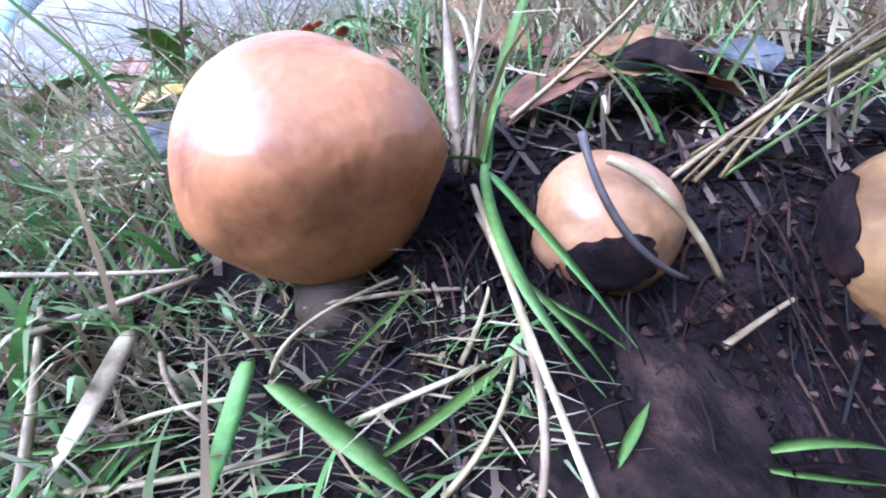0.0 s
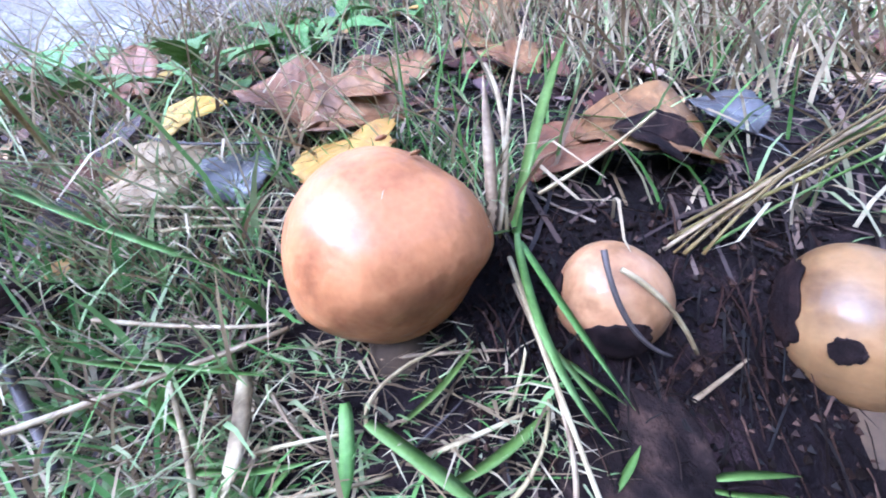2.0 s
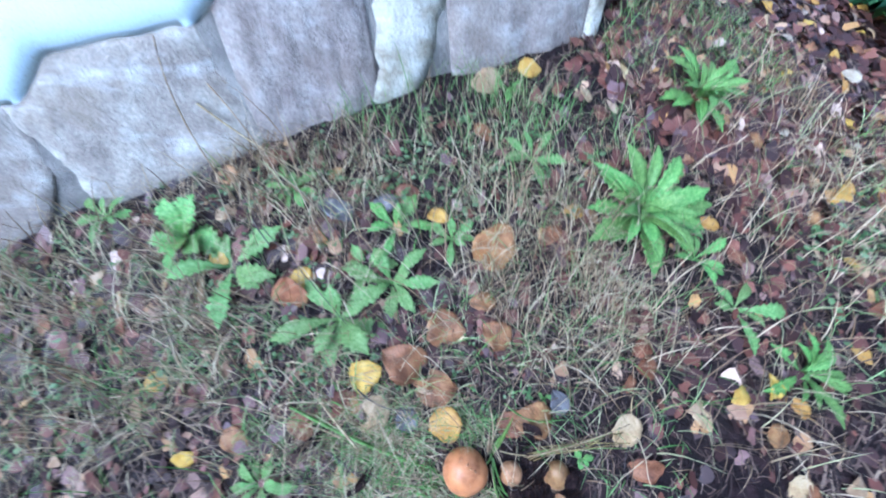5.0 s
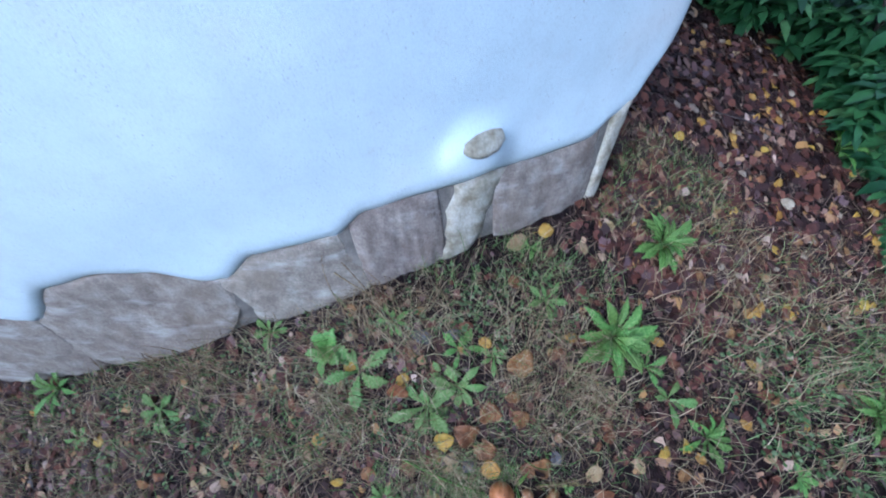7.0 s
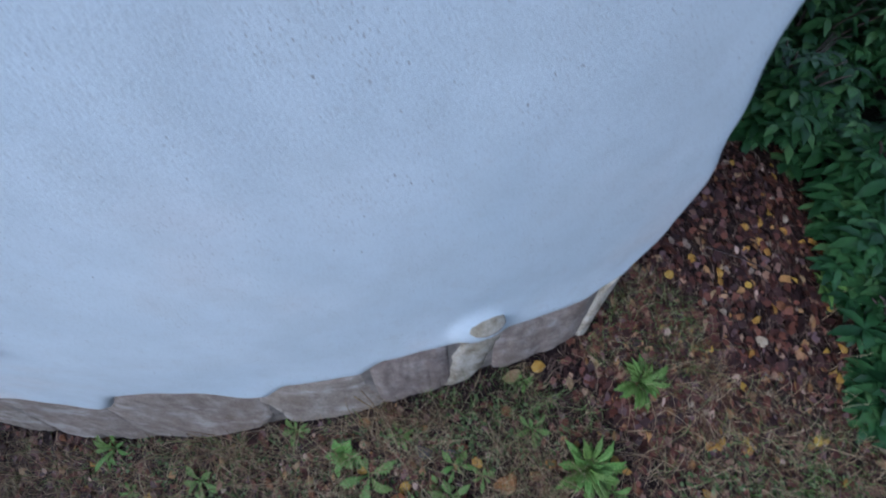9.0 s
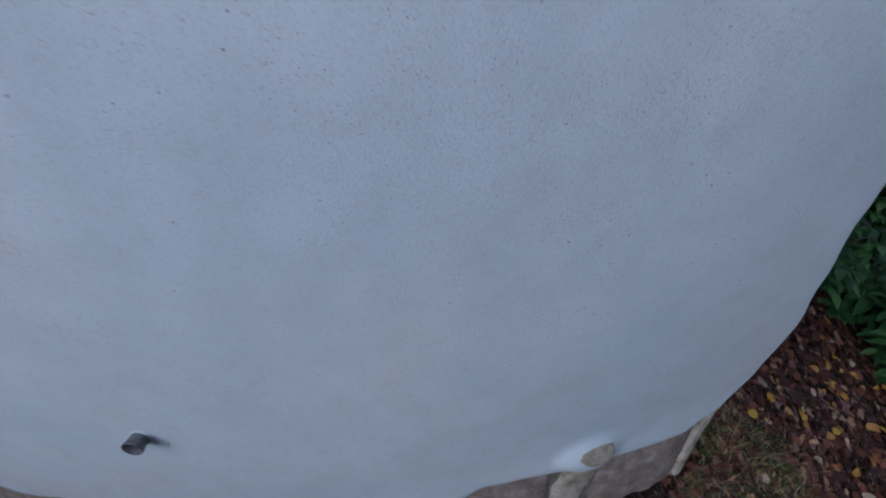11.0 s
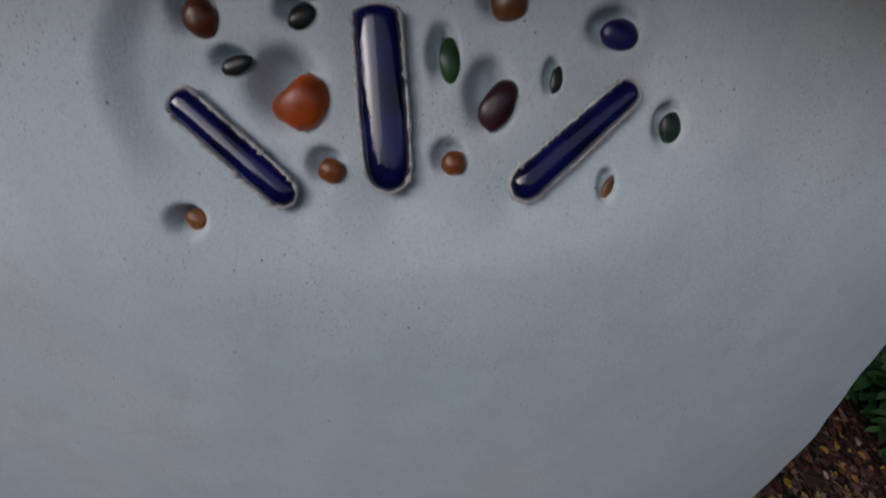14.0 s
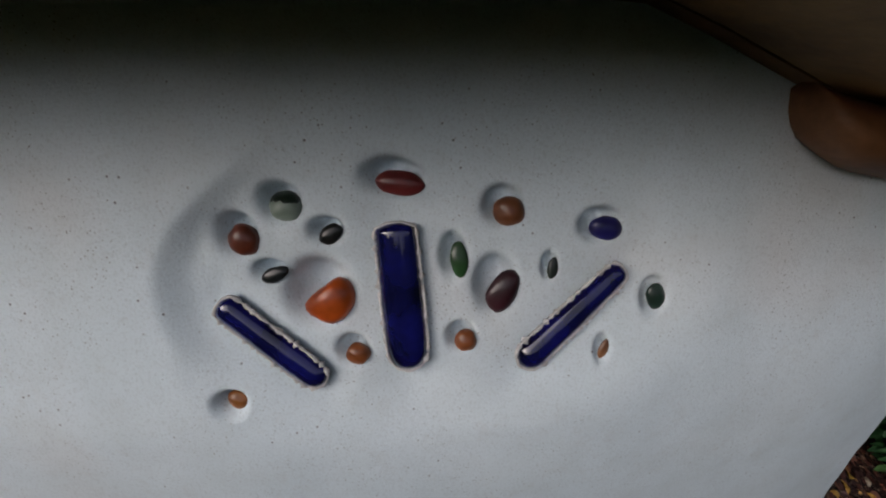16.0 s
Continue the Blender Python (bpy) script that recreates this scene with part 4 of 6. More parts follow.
def lie(x, y, z, tilt=0, roll=0, spin=0):
    """A leaf at a place: spun in its own plane, then tilted towards -y and rolled."""
    return Matrix.Translation((x, y, z)) @ settle(x, y) @ pose(0, 0, 0, tilt, roll, 0) @ pose(0, 0, 0, 0, 0, spin)


# those close to the mushrooms
leaf(lie(0.0345, -0.2339, 0.055, 10, -12, -60), YELLOW, "yellow birch leaf lying over dead leaves", 0.066, 0.058, 1, cup=0.1, teeth=0.07)
leaf(lie(0.0585, -0.2861, 0.02, 8, 14, 160), CREAM, "cream leaf turned underside up, one side torn away", 0.066, 0.056, 2, bite=0.75, cup=-0.12, teeth=0.04)
leaf(lie(0.1833, -0.2857, 0.01, 10, -10, 200), YELLOW, "orange-yellow leaf propped behind the large mushroom", 0.062, 0.058, 3, bite=0.15, teeth=0.08)
leaf(lie(-0.1188, -0.1284, 0.1317, 38, 4, 6), RUST, "rust-brown round leaf standing on edge", 0.068, 0.07, 4, cup=0.12, arch=0.1, teeth=0.03)
leaf(lie(0.1037, -0.2067, 0.066, 6, 16, 70), BROWN, "curled wet brown leaf on the soil", 0.088, 0.068, 5, cup=0.35, arch=0.35)
leaf(lie(0.1556, -0.238, 0.038, 14, -8, 95), BROWN, "folded dark brown leaf on the soil", 0.082, 0.05, 6, cup=0.5, arch=0.3)
leaf(lie(0.1668, -0.2265, 0.058, 8, -14, 60), BROWN, "small tan leaf resting on a brown leaf", 0.046, 0.028, 7)
leaf(lie(0.1657, -0.1460, 0.0890, 6, 6, 20), BROWN, "flat red-brown leaf on the soil", 0.074, 0.068, 8)
leaf(lie(0.2491, -0.0109, 0.172, 18, 0, -20), RUST, "rust-orange leaf among dry grass", 0.094, 0.08, 9)
leaf(lie(0.2609, -0.1461, 0.082, 2, 8, 60), BROWN, "brown leaf half under dry grass", 0.064, 0.05, 10)
leaf(lie(0.331, -0.2599, 0.008, 4, 10, 90), BROWN, "large wet brown leaf with a dark blotch", 0.072, 0.064, 11, cup=0.22)
leaf(lie(0.3274, -0.2783, 0.004, 8, 6, 60), ROT, "blackened leaf scrap on a brown leaf", 0.04, 0.028, 12, cup=0.3)
leaf(lie(0.2923, -0.269, 0.004, 0, -12, 120), BROWN, "brown leaf pressed into the soil", 0.054, 0.044, 13)
leaf(lie(0.1366, -0.3485, -0.0587, 4, 4, 40), ROT, "dark purplish rotting leaf under grass", 0.044, 0.036, 14, rib=False, cup=0.1, crinkle=0.09)
leaf(lie(0.2960, -0.3640, -0.0900, 0, 0, 85), ROT, "broad blackish-brown rotting leaf flat on the soil", 0.05, 0.056, 15, rib=False, cup=0.05, arch=0.2, crinkle=0.09)
leaf(lie(-0.0385, -0.3271, -0.004, 10, 25, 130), ROT, "black curled leaf in the grass", 0.08, 0.02, 17, cup=0.7, arch=0.2)
leaf(lie(0.05, -0.3686, -0.04, 6, 35, 140), ROT, "black curled leaf in the grass", 0.07, 0.018, 18, cup=0.8, arch=0.15)
leaf(lie(0.1144, -0.2829, 0.012, 2, 10, 20), VIOLET, "grey-violet dead leaf between yellow leaves", 0.048, 0.04, 19)
leaf(lie(0.3749, -0.2287, 0.016, 2, 0, 30), VIOLET, "grey-violet dead leaf in dry grass", 0.044, 0.036, 20)
leaf(lie(0.3993, -0.3281, -0.052, 0, 14, 140), ROT, "dark rotting leaf on the soil", 0.034, 0.026, 21)
leaf(lie(0.385, -0.36, -0.08, 0, -12, 30), BROWN, "orange-brown leaf beside a mushroom", 0.034, 0.03, 22)
leaf(lie(0.02, -0.262, 0.022, 4, 10, 70), BROWN, "small brown leaf on the soil", 0.036, 0.028, 23)
leaf(lie(-0.0633, 0.0261, 0.208, 4, 10, 80), VIOLET, "dark slate-coloured dead leaf", 0.078, 0.042, 24)

# scattered over the ground: built once for each look, then copied
MODELS = {}
for key, material, label, l_, w_ in (("yellow", YELLOW, "yellow fallen leaf on the ground", 0.052, 0.042), ("cream", CREAM, "tan fallen leaf on the ground", 0.054, 0.040),
                                     ("brown", BROWN, "brown fallen leaf on the ground", 0.058, 0.046), ("pale", PALE, "bleached pale leaf on dark soil", 0.046, 0.036),
                                     ("violet", VIOLET, "grey-violet dead leaf on the ground", 0.054, 0.042)):
    MODELS[key] = [leaf(pose(-6 - 0.2 * k, -6 - ord(key[0]) * 0.1, 0.03), material, label, l_ * (1 + 0.1 * k), w_ * (1 - 0.12 * k), 31 + k * 7 + ord(key[0]),
                        rib=False, nu=10, nv=6, cup=0.06 + 0.12 * k, arch=0.08 + 0.14 * k) for k in range(3)]
used = {k: 0 for k in MODELS}


def drop(key, x, y, size=1.0, rng=random.Random(5)):
    k = used[key]
    used[key] += 1
    m = lie(x, y, ground_z(x, y) + 0.010 * size + 0.003, rng.uniform(-12, 24), rng.uniform(-18, 18), rng.uniform(0, 360)) @ Matrix.Diagonal((size, size, size, 1))
    src = MODELS[key][k % 3]
    if k < 3:
        src.matrix_world = m
        return src
    ob = copy_thing(src, m)
    ob.scale = (size, size, size)
    return ob


YELLOWS = [(0.305, 0.379, 1.1), (1.058, 0.287, 1.5), (1.183, 0.336, 0.85), (1.205, 0.302, 0.85), (0.642, 0.141, 0.85), (0.685, 0.126, 0.85), (1.643, 0.288, 0.85), (1.023, 0.12, 0.85),
           (1.006, 0.623, 0.85), (1.22, 1.234, 0.85), (1.223, 1.123, 0.85), (1.455, 1.299, 0.85), (-0.354, -0.269, 0.85), (-0.29, -0.368, 0.85), (0.833, -0.163, 0.85), (0.998, -0.047, 0.85),
           (0.714, -0.165, 0.85), (-0.221, 0.193, 0.85), (-0.282, -0.072, 0.85), (-1.214, -0.35, 0.85), (1.22, -0.02, 0.85), (1.299, 1.185, 0.85), (0.133, 0.035, 0.85), (1.732, 0.213, 1.36)]
CREAMS = [(0.211, 0.326, 1.4), (-0.288, 0.006, 0.85), (0.153, -0.231, 0.85), (-0.388, -0.313, 0.85), (0.637, -0.211, 0.85), (1.333, -0.104, 0.85), (1.081, -0.125, 0.85), (-0.759, -0.385, 0.85),
          (-0.908, -0.045, 0.85), (0.434, 0.353, 0.85), (0.913, 0.623, 0.85), (-0.546, -0.118, 0.85), (0.658, 0.851, 0.85), (0.527, 0.442, 0.85), (1.516, 1.07, 0.85), (0.809, -0.284, 0.94),
          (0.932, -0.265, 1.02), (0.63, -0.193, 0.75), (0.492, -0.254, 1.3)]
BROWNS = [(-0.304, 0.074, 0.85), (0.355, 0.036, 0.85), (0.845, 0.348, 0.85), (-0.645, -0.19, 0.85), (0.531, -0.121, 0.85), (-0.928, -0.426, 0.85), (-0.995, -0.455, 0.85), (0.233, -0.095, 0.85),
          (0.75, 0.07, 0.85), (0.212, 0.211, 0.85), (-0.46, -0.188, 0.85), (-0.011, -0.049, 0.85), (0.071, 0.068, 0.85), (0.917, 0.514, 0.85), (1.156, 0.796, 0.85), (-1.75, -0.231, 0.85),
          (0.949, 0.195, 0.85), (-0.21, 0.117, 0.85), (0.783, -0.215, 0.94), (0.528, -0.298, 1.02), (0.5, -0.185, 0.6), (-0.184, -0.339, 1.0)]
PALES = [(1.256, 0.722, 1.2), (1.074, 0.788, 0.85), (0.988, 0.692, 0.85), (1.374, 1.129, 0.85), (1.095, 0.991, 0.85), (0.889, 1.034, 0.85), (0.825, 1.017, 0.85), (1.454, 0.654, 0.85),
         (1.229, 1.021, 0.85), (0.984, 0.803, 0.85), (1.064, 0.617, 0.85)]
for key, places in (("yellow", YELLOWS), ("cream", CREAMS), ("brown", BROWNS), ("pale", PALES)):
    for x, y, size in places:
        drop(key, x, y, size)
rng = random.Random(12)
for k in range(190):
    if k < 125:
        x, y = rng.uniform(0.75, 2.1), rng.uniform(0.3, 2.0)
        if WN.dot(Vector((x, y, 0))) > 0.5 and WD.dot(Vector((x, y, 0))) < 0.80:
            continue
        key = rng.choice(("pale", "pale", "cream", "yellow", "yellow", "brown"))
    else:
        x, y = rng.uniform(-2.2, 1.8), rng.uniform(-0.8, 0.45)
        if WN.dot(Vector((x, y, 0))) > wall_foot(WD.dot(Vector((x, y, 0)))) - 0.06 or (0.0 < x < 0.5 and -0.62 < y < -0.03):
            continue
        key = rng.choice(("brown", "brown", "brown", "brown", "cream", "violet", "yellow"))
    drop(key, x, y, rng.uniform(0.55, 1.05))


# ---- herbs ----
def herb_leaf_mesh(length, width, seed, material, lobes=0.25, rise=0.35, fall=0.5, nu=16):
    """A long toothed leaf from the crown outwards: it rises, arches over and droops."""
    bm = bmesh.new()
    top, low = [], []
    for i in range(nu + 1):
        u = i / nu
        w = width * 0.5 * (0.18 + 0.82 * smoothstep(0.08, 0.62, u)) * (1 - smoothstep(0.72, 1.03, u) * 0.97)
        w *= 1 + lobes * (1 if i % 2 else -1) * smoothstep(0.1, 0.3, u)
        x = length * (u - 0.12 * u * u)
        z = length * (rise * u - fall * u * u) + 0.02 * length * nz(u * 5, seed)
        sway = 0.06 * length * nz(u * 1.6, seed + 3)
        a, b = [], []
        for j, v in enumerate((-1, -0.5, 0, 0.5, 1)):
            q = Vector((x - abs(v) * w * 0.3 * lobes, v * w + sway, z + abs(v) * w * 0.32 + 0.03 * width * nz(u * 9, v * 3, seed)))
            a.append(bm.verts.new(q))
            b.append(bm.verts.new(q - Vector((0, 0, 0.0006))))
        top.append(a)
        low.append(b)
    for i in range(nu):
        for j in range(4):
            bm.faces.new((top[i][j], top[i + 1][j], top[i + 1][j + 1], top[i][j + 1]))
            bm.faces.new((low[i][j], low[i][j + 1], low[i + 1][j + 1], low[i + 1][j]))
        bm.faces.new((top[i][0], low[i][0], low[i + 1][0], top[i + 1][0]))
        bm.faces.new((top[i][4], top[i + 1][4], low[i + 1][4], low[i][4]))
    return finish("leaf", bm, material)


HERB_LEAVES = {k: [herb_leaf_mesh(1.0, 0.21 + 0.03 * i, 7 * i + 3, mat_, 0.10 + 0.05 * i, r_, f_) for i, (r_, f_) in enumerate(((0.5, 0.55), (0.35, 0.45), (0.8, 0.7), (0.22, 0.3)))]
               for k, mat_ in (("green", HERB), ("blue", HERB2))}


def rosette(x, y, radius, count, look_, label, seed, up=0.0, slim=1.0):
    r = random.Random(seed)
    t = thing("rosette_plant", Matrix.Translation((x, y, ground_z(x, y))) @ settle(x, y), label, "plant", "leafy weeds by the wall")
    for i in range(count):
        a = i * 137.5 + r.uniform(-18, 18)
        size = radius * r.uniform(0.72, 1.08) * (1.0 if i < count * 0.6 else 0.7)
        me = HERB_LEAVES[look_][r.randrange(4)]
        share("leaf", me, t, pose(0, 0, 0.002, r.uniform(-12, 12), -(r.uniform(0, 16) + up * (i / count) * 45), a) @ Matrix.Diagonal((size, size * slim * r.uniform(0.85, 1.15), size, 1)))
    bm = bmesh.new()
    tube(bm, [Vector((0, 0, -0.012)), Vector((0, 0, 0.0)), Vector((0, 0, 0.008))], radius * 0.05, radius * 0.03, 8)
    part("crown", bm, HERB, t)
    return t


rosette(0.529, 0.115, 0.160, 40, "green", "large rosette of bright green toothed leaves", 1, 1.25, 0.82)
rosette(0.703, 0.431, 0.135, 36, "green", "rosette of narrow bright green leaves", 2, 1.1, 0.75)
rosette(-0.251, -0.077, 0.135, 7, "blue", "sparse weed with six long green leaves", 3, 0.2, 1.05)
rosette(-0.0239, -0.1462, 0.140, 9, "blue", "low weed with toothed blue-green leaves", 4, 0.3, 1.15)
rosette(0.0613, -0.0808, 0.105, 9, "blue", "low weed with broad green leaves", 5, 0.5, 1.2)
rosette(-0.567, 0.006, 0.07, 9, "green", "small green weed at the foot of the wall", 6, 0.6)
rosette(-0.162, 0.064, 0.078, 9, "green", "small green weed near the wall", 7, 0.6)
rosette(-0.961, -0.237, 0.115, 9, "blue", "weed with long drooping green leaves", 8, 0.4)
rosette(-1.434, -0.205, 0.125, 16, "green", "dense tufted green weed at the wall", 9, 1.0, 0.7)
rosette(0.851, -0.1, 0.11, 18, "green", "upright green weed in the grass", 10, 0.9, 0.75)
rosette(0.313, 0.183, 0.09, 7, "blue", "weed with a few long leaves", 11, 0.8)
rosette(-1.308, -0.345, 0.065, 8, "green", "small green weed in litter", 12, 0.4)
rosette(-0.365, -0.028, 0.1, 11, "green", "bright green weed behind a rusty leaf", 13, 0.9, 1.5)
rosette(0.646, 0.052, 0.085, 7, "green", "small weed beside a larger one", 14, 0.6)
rosette(1.488, 0.068, 0.16, 22, "green", "spreading green weed in grass", 15, 0.7, 0.6)
rosette(0.258, 0.328, 0.055, 6, "green", "small weed near the wall", 16, 0.5)
rosette(0.722, -0.022, 0.1, 6, "blue", "weed with broad pale green leaves in dry grass", 17, 0.3)
rosette(1.607, 1.1, 0.15, 14, "green", "green weed at the edge of the bushes", 18, 0.8, 0.7)
rosette(-0.136, -0.3857, 0.08, 10, "blue", "pale blue-green weed in the grass", 19, 0.5)
rosette(0.3507, -0.2191, 0.018, 5, "green", "tiny green seedling in soil", 20, 0.6, 1.8)
rosette(0.1664, -0.3762, 0.016, 5, "green", "tiny seedling with rounded leaves", 21, 0.7, 2.0)
rosette(0.1752, -0.383, 0.016, 5, "green", "tiny seedling with rounded leaves", 22, 0.8, 1.8)
rosette(0.4173, -0.2942, 0.024, 6, "green", "small seedling by a mushroom", 23, 0.6, 1.8)
rosette(0.058, 0.012, 0.088, 7, "green", "small green weed in litter", 24, 0.7)
rosette(1.182, -0.16, 0.075, 9, "green", "small weed among green grass", 25, 0.5)
rosette(0.165, 0.004, 0.068, 7, "blue", "small weed with broad toothed leaves", 26, 0.5, 1.1)
rosette(0.012, -0.06, 0.07, 6, "blue", "low weed with pale green leaves", 27, 0.4, 1.1)


# ---- single blades, straws and twigs near the mushrooms ----
def blade_thing(name, label, category, items, group=""):
    """items: (part name, points, width, material, kind)."""
    first = Vector(items[0][1][0])
    t = thing(name, Matrix.Translation(first), label, category, group)
    for pname, pts, width, material, kind in items:
        a, b, c = (Vector(p) - first for p in (pts[0], pts[1], pts[-1]))
        mid = b * 2 - (a + c) * 0.5 if len(pts) == 3 else b
        curve = bend(a, mid, c, 14)
        bm = bmesh.new()
        if kind == "blade":
            strip(bm, curve, width, 0.3)
        else:
            tube(bm, curve, width * 0.5, width * 0.32, 6, 0.8)
        part(pname, bm, material, t)
    return t


blade_thing("grass_tuft", "tuft of green and dry grass between two mushrooms", "grass", [
    ("blade", [(0.264, -0.308, -0.030), (0.276, -0.297, 0.012), (0.292, -0.271, 0.053)], 0.0062, BLADE, "blade"),
    ("blade", [(0.265, -0.309, -0.030), (0.271, -0.296, -0.005), (0.287, -0.282, 0.009)], 0.0050, BLADE, "blade"),
    ("blade", [(0.262, -0.307, -0.029), (0.259, -0.321, -0.027), (0.245, -0.329, -0.028)], 0.0036, BLADE, "blade"),
    ("straw", [(0.257, -0.310, -0.031), (0.262, -0.291, 0.013), (0.253, -0.258, 0.050)], 0.0034, STRAW, "tube"),
    ("straw", [(0.261, -0.309, -0.031), (0.266, -0.288, 0.029), (0.282, -0.260, 0.085)], 0.0022, STRAW, "tube"),
    ("blade", [(0.265, -0.314, -0.029), (0.273, -0.356, -0.055), (0.289, -0.370, -0.080)], 0.0032, BLADE, "blade"),
    ("blade", [(0.266, -0.315, -0.032), (0.281, -0.348, -0.051), (0.297, -0.360, -0.075)], 0.0030, BLADE, "blade")])
sheaf_rng = random.Random(3)
blade_thing("straw_sheaf", "sheaf of wet yellowing stalks leaning over the soil", "straw", [
    ("stalk", [(0.328 + sheaf_rng.uniform(-0.020, 0.010), -0.304 + sheaf_rng.uniform(-0.006, 0.010), -0.043), (0.396 + sheaf_rng.uniform(-0.006, 0.006), -0.290 + sheaf_rng.uniform(-0.006, 0.006), -0.004 + sheaf_rng.uniform(-0.008, 0.006)),
               (0.465 + sheaf_rng.uniform(-0.02, 0.03), -0.276 + sheaf_rng.uniform(-0.015, 0.02), 0.026 + sheaf_rng.uniform(-0.018, 0.012))],
     0.0012 + 0.0011 * sheaf_rng.random(), (OCHRE, OCHRE, OCHRE, BLADE, OCHRE, STRAW)[k % 6], "tube") for k in range(10)])
